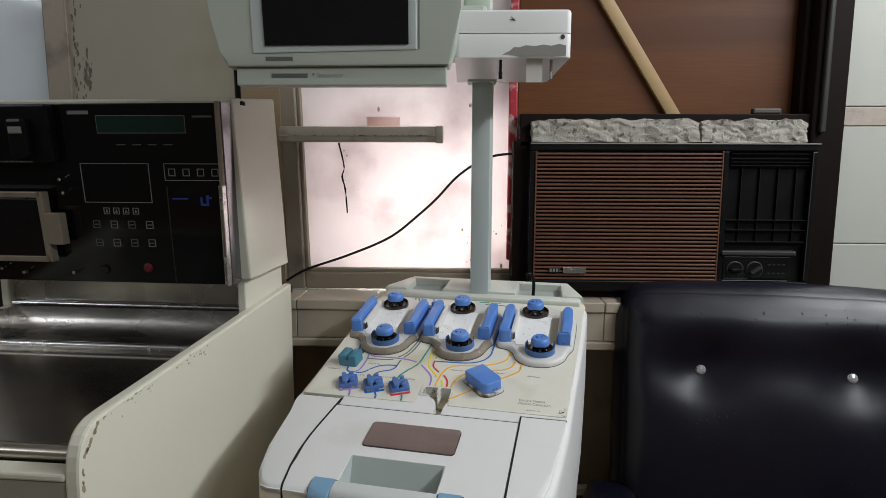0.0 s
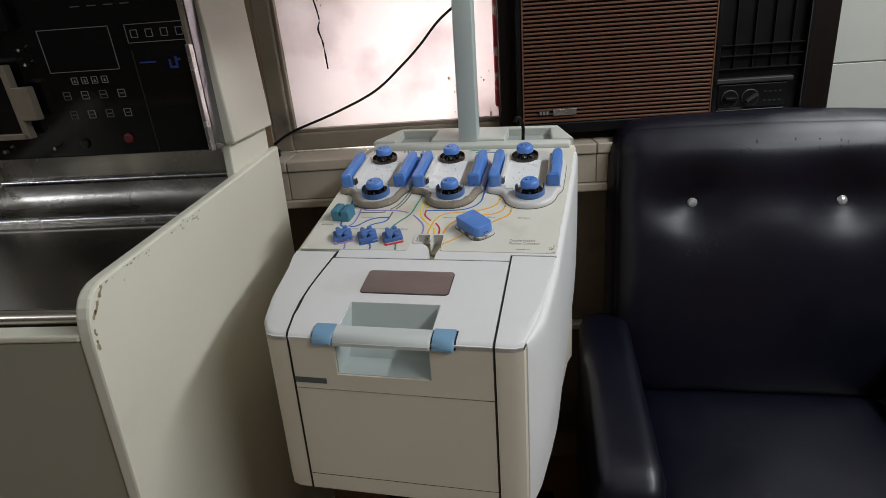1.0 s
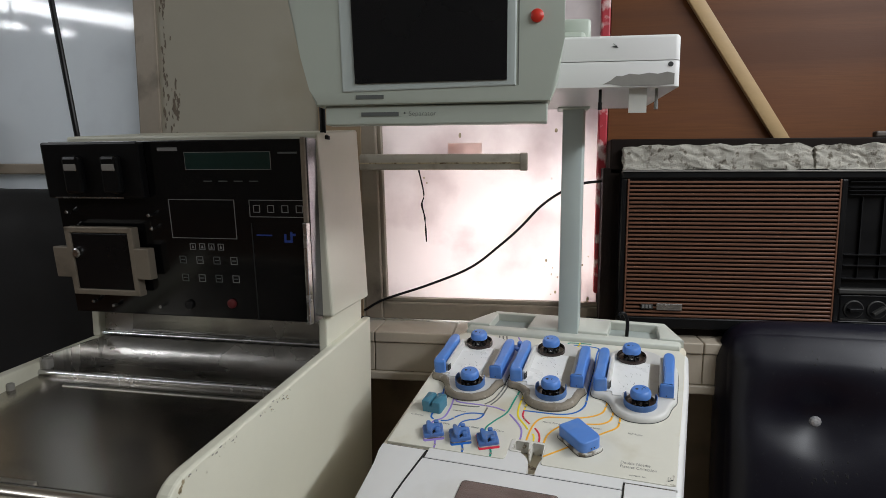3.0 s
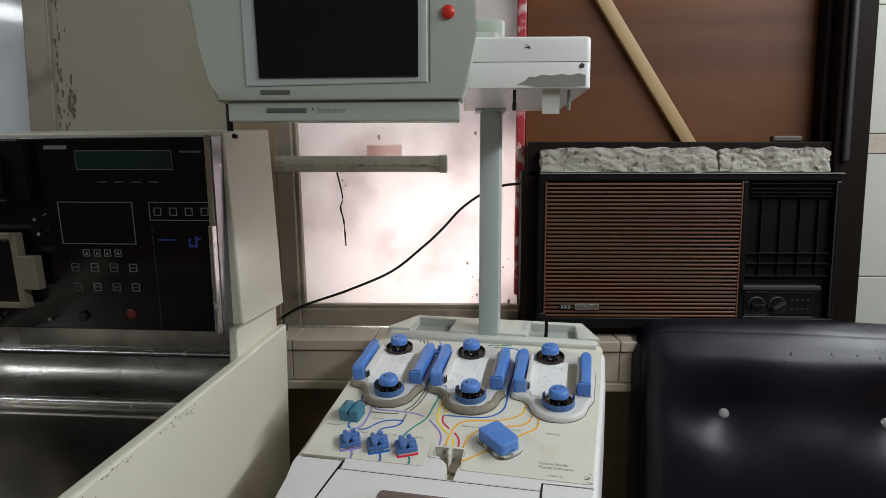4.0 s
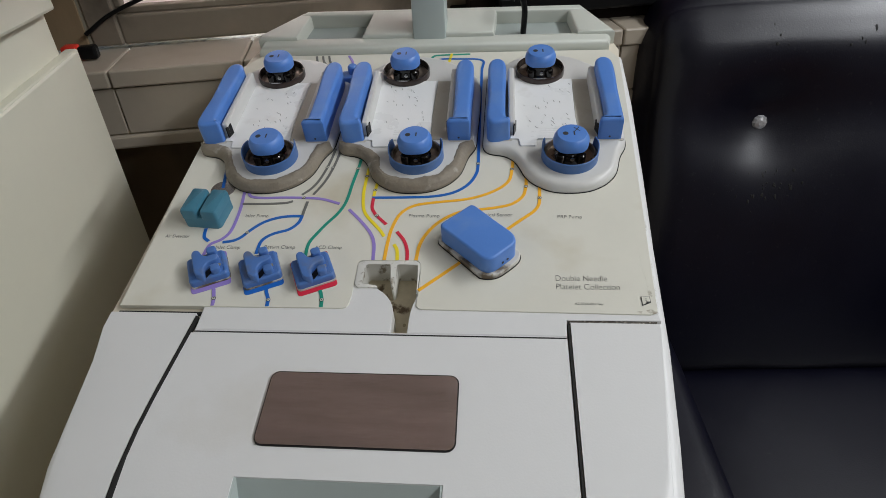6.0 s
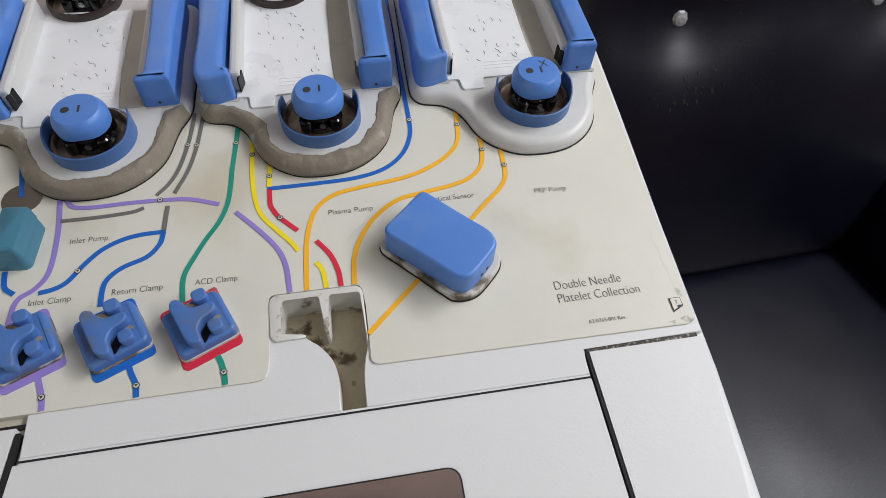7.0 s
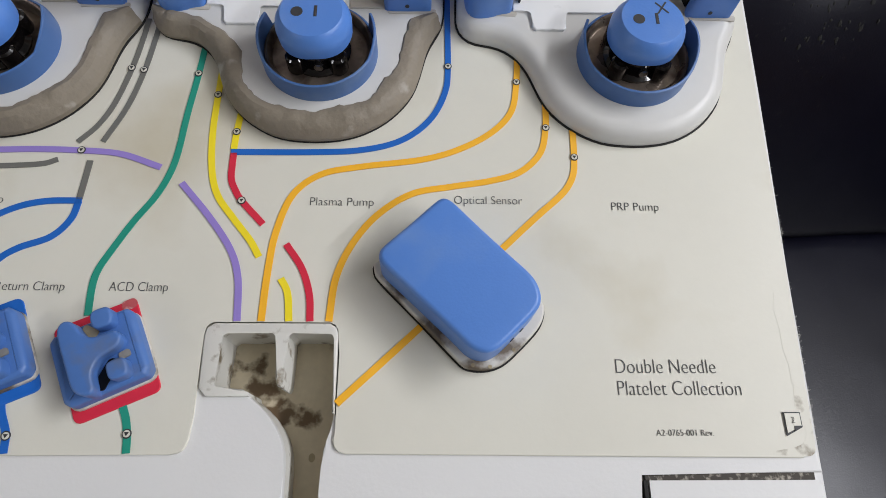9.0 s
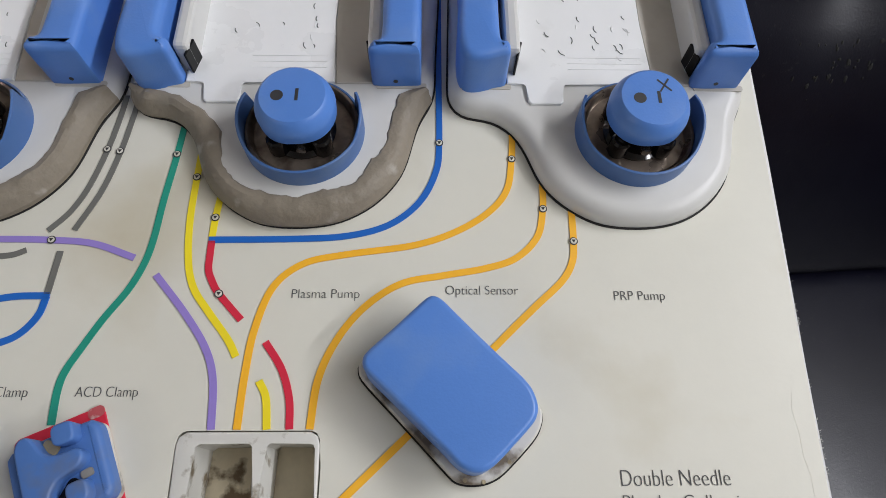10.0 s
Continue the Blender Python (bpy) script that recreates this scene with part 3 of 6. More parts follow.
for x in (0.528, 0.573, 0.618, 0.662):
    acp("louvre_bar", box(x, x + 0.0016, 0.004, 0.012, 0.128, 0.312), LOUVRE)
acp("panel_line", box(0.492, 0.655, -0.0064, -0.0048, 0.0265, 0.0280), WHITEINK)
# grey strip painted as the faint gloss along the bezel's upright edge
acp("bezel_gloss_line", box(0.6945, 0.6965, -0.0062, -0.003, 0.030, 0.350), ACGREY)
acp("control_rail", box(0.485, 0.67, -0.012, 0.012, 0.092, 0.104, 0.003), ACGREY, "grey control rail")
acp("control_panel", box(0.492, 0.66, -0.005, 0.012, 0.03, 0.09, 0.003), BLACK, "black control panel")
for x in (0.522, 0.571):
    kn = acp("dial", lathe([(0.021, 0), (0.021, 0.003), (0.019, 0.004), (0.019, 0.0035)], 28, pose(x, -0.005, 0.056, 90, 0, 0)), ACGREY, "dark grey dial ring")
    acp("dial_face", lathe([(0.0185, 0), (0.0185, 0.0042)], 28, pose(x, -0.005, 0.056, 90, 0, 0)), BLACK, "", kn)
    acp("knob", box(-0.0145, 0.0145, -0.012, 0, -0.0035, 0.0035, 0.001, m=pose(x, -0.009, 0.056, 0, -35 if x > 0.55 else 0, 0)), ACGREY if x > 0.55 else BLACK, "pointer knob", kn)
for k in range(4):
    for j in range(2):
        acp("mark", box(0.605 + k * 0.012, 0.611 + k * 0.012, -0.0056, -0.0048, 0.045 + j * 0.022, 0.048 + j * 0.022), ACGREY)
acp("model_bar", box(0.495, 0.555, -0.0062, -0.0048, 0.030, 0.034), ACGREY)


def rubble(name, x0, x1, seed, label):
    bm = bmesh.new()
    bmesh.ops.create_cube(bm, size=1)
    bmesh.ops.subdivide_edges(bm, edges=list(bm.edges), cuts=26, use_grid_fill=True)
    for v in bm.verts:
        p = Vector((v.co.x * (x1 - x0), v.co.y * 0.075, v.co.z * 0.056))
        q = p * 22 + Vector((seed * 7, 0, 0))
        amt = 0.0065 if v.co.z > -0.49 else 0.0
        end = max(0, abs(v.co.x) * 2 - 0.9) * 10
        p.z *= 1 - 0.25 * end * (v.co.z > 0)
        p += Vector((noise.noise(q), noise.noise(q + Vector((9, 0, 0))), noise.noise(q + Vector((0, 9, 0))))) * amt
        p += Vector((noise.noise(q * 6), noise.noise(q * 4 + Vector((5, 0, 0))), noise.noise(q * 4 + Vector((0, 5, 0))))) * amt * 0.6
        v.co = p
    bmesh.ops.translate(bm, vec=((x0 + x1) / 2, 0.045, 1.4345 + 0.029), verts=bm.verts)
    return tagged(part(name, bm, CONCRETE, None, label), category="rubble", group="blocks on the air conditioner")


rubble("concrete_block", 0.289, 0.708, 1, "long crumbled grey concrete block on the air conditioner")
rubble("concrete_block", 0.714, 0.970, 2, "short crumbled grey concrete block on the air conditioner")

# ---- armchair ----
chair = thing("armchair", "navy black leatherette armchair with crystal tufting buttons", "armchair", pose(0.85, -0.205, 0, 0, 0, -8.4))
lean = pose(0, 0, 0.42, -7, 0, 0)
dim = [(x, z, 0.030, 0.075) for x in (-0.166, 0.166) for z in (0.475,)]
chair_back = part("backrest", cushion(-0.365, 0.365, -0.02, 0.14, -0.05, 0.664, 0.075, 34, 0.024, dim, lean, 0.002, (0.492, 0.014, 0.060)), CHAIRMAT, chair, "tufted navy black back", 60)
for x in (-0.166, 0.166):
    part("button", lathe([(0.0115, 0), (0.0125, 0.003), (0.0095, 0.0075), (0.004, 0.0095)], 10, lean @ pose(x, 0.006, 0.475, 90, 0, 0)), CRYSTAL, chair, "faceted crystal button")
front = [v for v in chair_back.data.vertices if v.normal.y < -0.2 or v.normal.z > 0.5]
r8 = random.Random(8)
for k in range(64):
    x, z = (-0.160 + r8.gauss(0.01, 0.022), 0.40 - abs(r8.gauss(0, 0.028))) if k < 34 else (r8.uniform(-0.28, 0.30), 0.615 + r8.gauss(0, 0.014))
    at = lean @ Vector((x, -0.03, z))
    v = min(front, key=lambda w: (w.co.x - at.x) ** 2 + 4 * (w.co.z - at.z) ** 2)
    s8 = r8.uniform(0.0010, 0.0026)
    turn = v.normal.to_track_quat("Z", "Y").to_matrix().to_4x4()
    shift = Matrix.Translation(v.co + v.normal * 0.0001 + turn.to_3x3() @ Vector((r8.uniform(-0.006, 0.006), r8.uniform(-0.006, 0.006), 0)))
    part("wear_speck", lathe([(s8, -0.002), (s8, 0.0002), (s8 * 0.5, 0.0005)], 7, shift @ turn @ Matrix.Diagonal((r8.uniform(0.5, 1), r8.uniform(1, 2), 1, 1))), GAP, chair_back)
part("seat", cushion(-0.315, 0.315, -0.62, 0.035, 0.24, 0.40, 0.05, 14, 0.02, (), None, 0.002), CHAIRMAT, chair, "padded navy black seat", 60)
for s in (-1, 1):
    part("armrest", cushion(-0.065, 0.065, -0.60, 0.06, 0.10, 0.60, 0.035, 12, 0.008, (), pose(s * 0.37, 0, 0), 0.002), CHAIRMAT, chair, "padded navy black arm", 60)
part("base_frame", box(-0.36, 0.36, -0.58, 0.12, 0.05, 0.25, 0.01), BLACK, chair)
for x in (-0.33, 0.33):
    for y in (-0.54, 0.08):
        part("leg", box(x - 0.025, x + 0.025, y - 0.025, y + 0.025, 0, 0.06, 0.004), BLACK, chair)

chair2 = thing("recliner", "black cloth covered recliner behind the old console", "recliner", pose(-1.20, -0.18, 0, 0, 0, 8))
part("backrest", cushion(-0.36, 0.36, -0.02, 0.16, 0.40, 1.36, 0.07, 14, 0.03, (), None, 0.012), DULLBLACK, chair2, "black cloth covered back", 60)
part("seat", cushion(-0.34, 0.34, -0.60, 0.0, 0.22, 0.46, 0.05, 10, 0.02, (), None, 0.008), DULLBLACK, chair2, "", 60)
part("base_frame", box(-0.33, 0.33, -0.58, 0.14, 0.0, 0.24, 0.01), BLACK, chair2)
tagged(part("wooden_post", box(-1.60, -1.50, -0.05, 0.02, 0, 1.62, 0.01), PINE, None, "orange brown wooden post by the far window"), category="post")

# ---- old separator cabinet with console ----
cab = thing("separator_cabinet", "old cream enamel separator cabinet with a stainless tray and black console", "medical cabinet", pose(-0.335, -0.894, 0, 0, 0, -3.6))


def cp(name, bm, mat, label="", parent=None, smooth=None):
    return part(name, bm, mat, parent or cab, label, smooth)


def side_profile(x0, x1, label, low=0.0):
    """A side wall with a rounded front top corner; its top edge rises to the back."""
    pts = [(0.0, 0.0), (0.0, 0.995), (0.001, 1.012 - low), (0.004, 1.029 - low), (0.009, 1.042 - low), (0.016, 1.052 - low), (0.026, 1.0595 - low), (0.040, 1.0645 - low), (0.060, 1.0665 - low), (0.75, 1.097 - low), (0.75, 0.0)]
    m = Matrix(((0, 0, 1, 0), (1, 0, 0, 0), (0, 1, 0, 0), (0, 0, 0, 1)))
    bm = prism(pts, x0, x1, 0.0, m)
    bmesh.ops.bevel(bm, geom=[e for e in bm.edges if abs(e.verts[0].co.x - e.verts[1].co.x) < 1e-6], offset=0.004, segments=2, affect="EDGES", profile=0.5)
    return cp("side_wall", bm, CREAM, label)


sw = side_profile(-0.0195, 0.0, "chipped cream side wall")
side_profile(-0.568, -0.546, "chipped cream side wall", 0.013)
rnd = random.Random(3)
for i in range(40):
    y = rnd.choice((rnd.uniform(0.05, 0.36), rnd.gauss(0.12, 0.05), rnd.gauss(0.27, 0.02)))
    y = max(0.05, min(0.6, y))
    ztop = 1.066 + (y - 0.045) * 0.044
    s = rnd.uniform(0.0004, 0.0015)
    cp("paint_chip", prism([(s * math.cos(a) * rnd.uniform(.5, 1.4), s * 3.0 * math.sin(a) * rnd.uniform(.5, 1.4)) for a in (0, 1, 2, 3, 4, 5)], 0, 0.0004, 0, pose(0.0, y, ztop - abs(rnd.gauss(0.002, 0.009)) - 0.003, rnd.uniform(-50, 20), 90, 0)), PRIMER if i % 3 else GRIME, "", sw)
for i in range(40):
    z = rnd.choice((rnd.uniform(0.985, 1.06), rnd.gauss(1.045, 0.008)))
    s = rnd.uniform(0.0008, 0.0032)
    cp("paint_chip", prism([(s * math.cos(a) * rnd.uniform(.6, 2.2), s * math.sin(a) * rnd.uniform(.4, 1.3)) for a in (0, 1, 2, 3, 4, 5)], 0, 0.0005, 0, pose(0.0, 0.006 + max(0, z - 1.02) * 0.9 + rnd.uniform(-.001, .003), min(1.058, z), 0, 90, 0)), GRIME, "", sw)
cp("front_panel", box(-0.525, -0.0195, 0.004, 0.03, 0.0, 0.998, 0.004), TAUPE, "taupe enamel front panel")
cp("front_lip", box(-0.525, -0.0195, 0.0, 0.03, 0.998, 1.008, 0.003), CREAM, "cream front lip")
cp("tray_roll", sweep([(-0.54, 0.045, 1.012), (-0.0195, 0.045, 1.012)], 0.0125, 14), LIDSTEEL, "rolled stainless tray edge", smooth=60)
TOPM = pose(0, 0.05, 1.012, math.degrees(math.atan2(0.030, 0.335)), 0, 0)
cp("tray_lid", box(-0.546, -0.0195, 0.0, 0.337, -0.004, 0.0, 0.001, m=TOPM), LIDSTEEL, "smoky stained steel lid over the tray")
cp("trough_end", box(-0.546, -0.542, 0.385, 0.552, 0.98, 1.075), STEEL, "stained stainless end of the trough")
cp("tray_slot", box(-0.46, -0.240, 0.010, 0.020, -0.001, 0.004, 0.0015, m=TOPM), STEEL, "raised grip on the lid")
cp("tray_rib", box(-0.46, -0.06, 0.296, 0.302, -0.001, 0.0022, 0.001, m=TOPM), STEEL)
cp("rail", sweep([(-0.546, 0.385, 1.046), (-0.0195, 0.385, 1.046)], 0.0065, 10), CHROME, "bright metal rail", smooth=60)
back = bmesh.new()
prof = [(0.385, 0.99), (0.44, 0.992), (0.50, 1.005), (0.535, 1.03), (0.548, 1.055), (0.552, 1.08)]
cols = [[back.verts.new((x, y, z)) for y, z in prof] for x in (-0.544, -0.0195)]
for k in range(len(prof) - 1):
    back.faces.new((cols[0][k], cols[0][k + 1], cols[1][k + 1], cols[1][k]))
bmesh.ops.solidify(back, geom=back.faces[:], thickness=0.003)
cp("trough_back", back, STEEL, "curved stainless back of the trough", smooth=60)
cp("rail", sweep([(-0.544, 0.552, 1.082), (-0.0195, 0.552, 1.082)], 0.006, 10), CHROME, "bright metal roll", smooth=60)
cp("back_wall", box(-0.546, -0.0195, 0.56, 0.58, 0.9, 1.16), STEEL, "stained stainless back wall")
cp("rust_patch", box(-0.548, -0.530, 0.385, 0.405, 1.050, 1.072, 0.004), PRIMER, "rusted corner")
cp("hinge_pin", lathe([(0.007, 0), (0.007, 0.012), (0.005, 0.014)], 12, pose(-0.541, 0.315, 1.034)), PRIMER, "dull metal pin")
# console on its neck
neck = cp("neck", box(-0.034, -0.0165, 0.530, 0.735, 1.07, 1.16, 0.003), CREAM, "cream neck")
cp("neck", box(-0.566, -0.548, 0.545, 0.745, 1.075, 1.16, 0.003), CREAM, "cream neck")
con = cp("console_box", box(-0.515, 0.004, 0.455, 0.668, 1.165, 1.496, 0.004), CREAM, "cream console housing")
for v in con.data.vertices:
    if v.co.x > -0.1:
        v.co.x += 0.018 * min(1, max(0, (1.49 - v.co.z) / 0.32))
    if v.co.z > 1.48:
        v.co.z += (v.co.y - 0.455) * 0.09
FP = pose(-0.517, 0.412, 1.163)
LEAN = Matrix(((1, 0, 0.065, -0.065 * 1.486), (0, 1, -0.20, 0.20 * 1.486), (0, 0, 1.05, -0.05 * 1.486), (0, 0, 0, 1)))  # the console face leans out over the tray
con.data.transform(LEAN)
cp("label_sticker", box(0.0, 0.0046, 0.52, 0.57, 1.355, 1.415, m=LEAN), PAPER, "faded paper label", con)
for k in range(9):
    cp("label_bar", box(0.0, 0.0052, 0.524, 0.524 + 0.02 + 0.02 * rnd.random(), 1.36 + k * 0.0058, 1.3620 + k * 0.0058, m=LEAN), PRIMER, "", con)
fp = cp("console_panel", box(0.0, 0.509, 0.0, 0.045, 0.0, 0.322, 0.002, m=LEAN @ FP), PANEL, "glossy black control panel")


def fpp(name, bm, mat, label=""):
    bmesh.ops.transform(bm, matrix=LEAN @ FP, verts=bm.verts)
    return cp(name, bm, mat, label, fp)


trim = box(-0.0075, 0.0, 0.408, 0.416, 1.162, 1.487, 0.001)
bmesh.ops.transform(trim, matrix=LEAN, verts=trim.verts)
cp("edge_trim", trim, ALU, "worn metal edge trim")
trim = box(-0.0078, 0.002, 0.416, 0.458, 1.162, 1.487, 0.001)
bmesh.ops.transform(trim, matrix=LEAN, verts=trim.verts)
cp("edge_side", trim, POLISHED, "scratched polished side")


def frame_lines(x0, x1, z0, z1, w=0.0012, mat=INKGREY):
    for q in ((x0, x1, z0, z0 + w), (x0, x1, z1 - w, z1), (x0, x0 + w, z0, z1), (x1 - w, x1, z0, z1)):
        fpp("printed_line", box(q[0], q[1], -0.001, 0.001, q[2], q[3]), mat)


fpp("display", box(0.285, 0.451, -0.0012, 0.002, 0.273, 0.301), LCD, "dark green display")
frame_lines(0.284, 0.452, 0.272, 0.302, 0.0012, WHITEINK)
frame_lines(0.241, 0.375, 0.151, 0.221, 0.0012, WHITEINK)
frame_lines(0.404, 0.516, 0.191, 0.221, 0.0012, WHITEINK)
for k in range(4):
    frame_lines(0.412 + k * 0.0275, 0.425 + k * 0.0275, 0.199, 0.212, 0.0012, WHITEINK)
    frame_lines(0.276 + k * 0.0193, 0.288 + k * 0.0193, 0.130, 0.142, 0.0012, WHITEINK)
    fpp("key_mark", prism([(0.2795 + k * 0.0193, 0.133), (0.2845 + k * 0.0193, 0.133), (0.282 + k * 0.0193, 0.139)], -0.001, 0.001, 0, pose(0, 0, 0, 90, 0, 0)), WHITEINK)
    for j in range(2):
        x = 0.258 + k * 0.0355 + j * 0.001
        frame_lines(x - 0.007, x + 0.007, 0.104 - j * 0.034, 0.118 - j * 0.034, 0.0012, WHITEINK if k % 2 else INKGREY)
        fpp("key_mark", box(x - 0.004, x + 0.004, -0.001, 0.001, 0.110 - j * 0.034, 0.112 - j * 0.034), INKGREY)
fpp("brand_bar", box(0.231, 0.271, -0.001, 0.001, 0.304, 0.310), WHITEINK)
fpp("brand_bar", box(0.466, 0.502, -0.001, 0.001, 0.298, 0.301), INKGREY)
for k in range(4):
    fpp("printed_bar", box(0.318 + k * 0.03, 0.335 + k * 0.03, -0.001, 0.001, 0.252, 0.2535), INKGREY)
emb = fpp("blue_emblem", box(0.469, 0.473, -0.001, 0.001, 0.147, 0.162), LOGO, "blue printed emblem with a slight added glow")
fpp("blue_emblem", box(0.473, 0.481, -0.001, 0.001, 0.147, 0.151), LOGO)
fpp("blue_emblem", box(0.481, 0.485, -0.001, 0.001, 0.147, 0.166), LOGO)
fpp("blue_emblem", box(0.485, 0.491, -0.001, 0.001, 0.159, 0.163), LOGO)
fpp("blue_bar", box(0.415, 0.445, -0.001, 0.001, 0.158, 0.1605), LOGO)
fpp("module_seam", box(0.405, 0.407, -0.001, 0.002, 0.0, 0.18), GAP)
fpp("handle_strip", box(0.512, 0.519, -0.016, 0.002, 0.0, 0.184, 0.002), CHROME, "worn metal handle strip")
fpp("push_button", lathe([(0.009, 0), (0.009, 0.004), (0.007, 0.006)], 18, pose(0.262, 0.0, 0.024, 90, 0, 0)), BLACK, "dark button")
fpp("push_button", lathe([(0.009, 0), (0.009, 0.004), (0.006, 0.006)], 18, pose(0.353, 0.0, 0.030, 90, 0, 0)), LEDRED, "red button")
# pump window and clamps on the console's far half
fpp("module_block", box(0.0, 0.205, -0.02, 0.0, 0.222, 0.320, 0.004), BLACK, "black module with two sensors")
fpp("module_edge", box(0.018, 0.165, -0.0215, -0.019, 0.222, 0.2245), CHROME)
for x in (0.054, 0.134):
    fpp("sensor_clip", box(x, x + 0.036, -0.036, -0.018, 0.230, 0.296, 0.006), BLACK, "black sensor clip")
    fpp("clip_plate", box(x + 0.006, x + 0.032, -0.038, -0.035, 0.270, 0.282, 0.002), PRIMER, "dull metal plate")
fpp("pump_door", box(0.040, 0.167, -0.026, -0.008, 0.052, 0.160, 0.003), SCREEN, "dark pump window")
for q in ((0.030, 0.176, 0.160, 0.171), (0.035, 0.178, 0.042, 0.053), (0.030, 0.041, 0.042, 0.171), (0.166, 0.177, 0.042, 0.171), (-0.002, 0.035, 0.075, 0.133), (0.175, 0.206, 0.075, 0.133)):
    fpp("door_frame", box(q[0], q[1], -0.030, -0.010, q[2], q[3], 0.002), ALU, "dull metal door frame")
fpp("lock", lathe([(0.009, 0), (0.009, 0.006), (0.006, 0.008)], 18, pose(0.051, -0.026, 0.122, 90, 0, 0)), CHROME, "round metal lock")
for x, z in ((0.028, 0.196), (0.032, 0.168), (0.205, 0.192), (0.208, 0.168), (0.055, 0.025), (0.205, 0.020), (0.10, 0.018)):
    fpp("stud", lathe([(0.003, 0), (0.0035, 0.010), (0.002, 0.012)], 10, pose(x, -0.004, z, 90, 0, 0)), CHROME, "metal stud")
for x, dx, h in ((-0.520, -0.045, 0.62), (0.006, -0.008, 0.62)):
    cp("rod", sweep([(x - 0.008, 0.50, 1.49), (x - 0.008 + dx, 0.50, 1.49 + h * 0.5), (x - 0.008 + 2 * dx, 0.50, 1.49 + h)], 0.0055, 10), BLACK, "black drip rod", smooth=60)
    cp("rod_socket", lathe([(0.012, 0), (0.012, 0.006), (0.007, 0.009)], 16, pose(x - 0.008, 0.50, 1.488)), BLACK)

# ---- cell separator ----
TILT = 12.67
mac = thing("cell_separator", "cream blood cell separator on a pedestal with blue pump knobs", "medical machine", pose(-0.153, -0.550, 0, 0, 0, -11.64))
H0 = 0.984
DK = pose(0, 0, H0, TILT, 0, 0)
TAN = math.tan(radians(TILT))


def mp(name, bm, mat, label="", parent=None, smooth=None):
    return part(name, bm, mat, parent or mac, label, smooth)


def dp(name, bm, mat, label="", parent=None, smooth=None):
    """A part laid out on the sloping deck: x across, y up the slope, z off it."""
    bmesh.ops.transform(bm, matrix=DK, verts=bm.verts)
    return mp(name, bm, mat, label, parent, smooth)


def top(y):
    return H0 + y * TAN


def arc(f, r, off):
    """The rounded front top edge of a profile whose front lies at f."""
    out = []
    a0 = 90 + TILT
    cy = f + r
    cz = top(cy) - r / math.cos(radians(TILT))
    for k in range(6):
        a = radians(a0 + (180 - a0) * k / 5)
        out.append((cy + (r + off) * math.cos(a), cz + (r + off) * math.sin(a)))
    return out


def loft(stations):
    """Joins profiles of equal length, given as (x, [(y, z)...]), into a closed solid."""
    bm = bmesh.new()
    rings = [[bm.verts.new((x, y, z)) for y, z in prof] for x, prof in stations]
    n = len(rings[0])
    for a, b in zip(rings, rings[1:]):
        for k in range(n):
            bm.faces.new((a[k], a[(k + 1) % n], b[(k + 1) % n], b[k]))
    bm.faces.new(rings[0][::-1])
    bm.faces.new(rings[-1])
    return bm


DN = -0.004
ZB = H0 - 0.335


def core_profile(f, back=0.48, zb=0.0):
    y1 = back
    return [(0.40, ZB - 0.09), (y1, ZB - 0.05), (y1, top(y1) + DN), *[(y, z + DN) for y, z in arc(f, 0.012, 0)], (f + 0.004, ZB + 0.04), (f + 0.03, ZB)]


def recess_profile(notch):
    p = [(0.40, ZB - 0.09), (0.48, ZB - 0.05), (0.48, top(0.48) + DN)]
    if notch:
        p += [(0.0525, top(0.0525) + DN), (0.0530, top(0.0525) - 0.022), (-0.0222, top(-0.0222) - 0.022), (-0.0224, top(-0.0224) + DN)]
    else:
        p += [(0.0525, top(0.0525) + DN), (0.03, top(0.03) + DN), (0.01, top(0.01) + DN), (-0.0224, top(-0.0224) + DN)]
    return p + [(-0.139, top(-0.139) + DN), (-0.160, H0 - 0.095), (-0.175, H0 - 0.108), (-0.216, H0 - 0.112), (-0.216, ZB + 0.04), (-0.19, ZB)]


core = mp("body", loft([(-0.008, core_profile(-0.02, 0.36)), (-0.002, core_profile(-0.05, 0.40)), (0.006, core_profile(-0.14, 0.42)), (0.018, core_profile(-0.185, 0.43)), (0.036, core_profile(-0.214, 0.46)), (0.05, core_profile(-0.216)), (0.143, core_profile(-0.216))]), BODY, "cream machine housing", smooth=30)
mp("body", loft([(0.143, recess_profile(False)), (0.1985, recess_profile(False))]), BODY)
mp("body", loft([(0.1985, recess_profile(True)), (0.2545, recess_profile(True))]), CHANNEL, "grimy tubing channel")
mp("body", loft([(0.2545, recess_profile(False)), (0.286, recess_profile(False))]), BODY)
mp("body", loft([(0.286, core_profile(-0.216)), (0.40, core_profile(-0.216)), (0.411, core_profile(-0.212, 0.478)), (0.425, core_profile(-0.155, 0.476)), (0.440, core_profile(-0.05, 0.45)), (0.4465, core_profile(-0.01, 0.43)), (0.452, core_profile(0.08, 0.42)), (0.458, core_profile(0.18, 0.41)), (0.464, core_profile(0.30, 0.40))]), BODY, "cream machine housing", smooth=30)
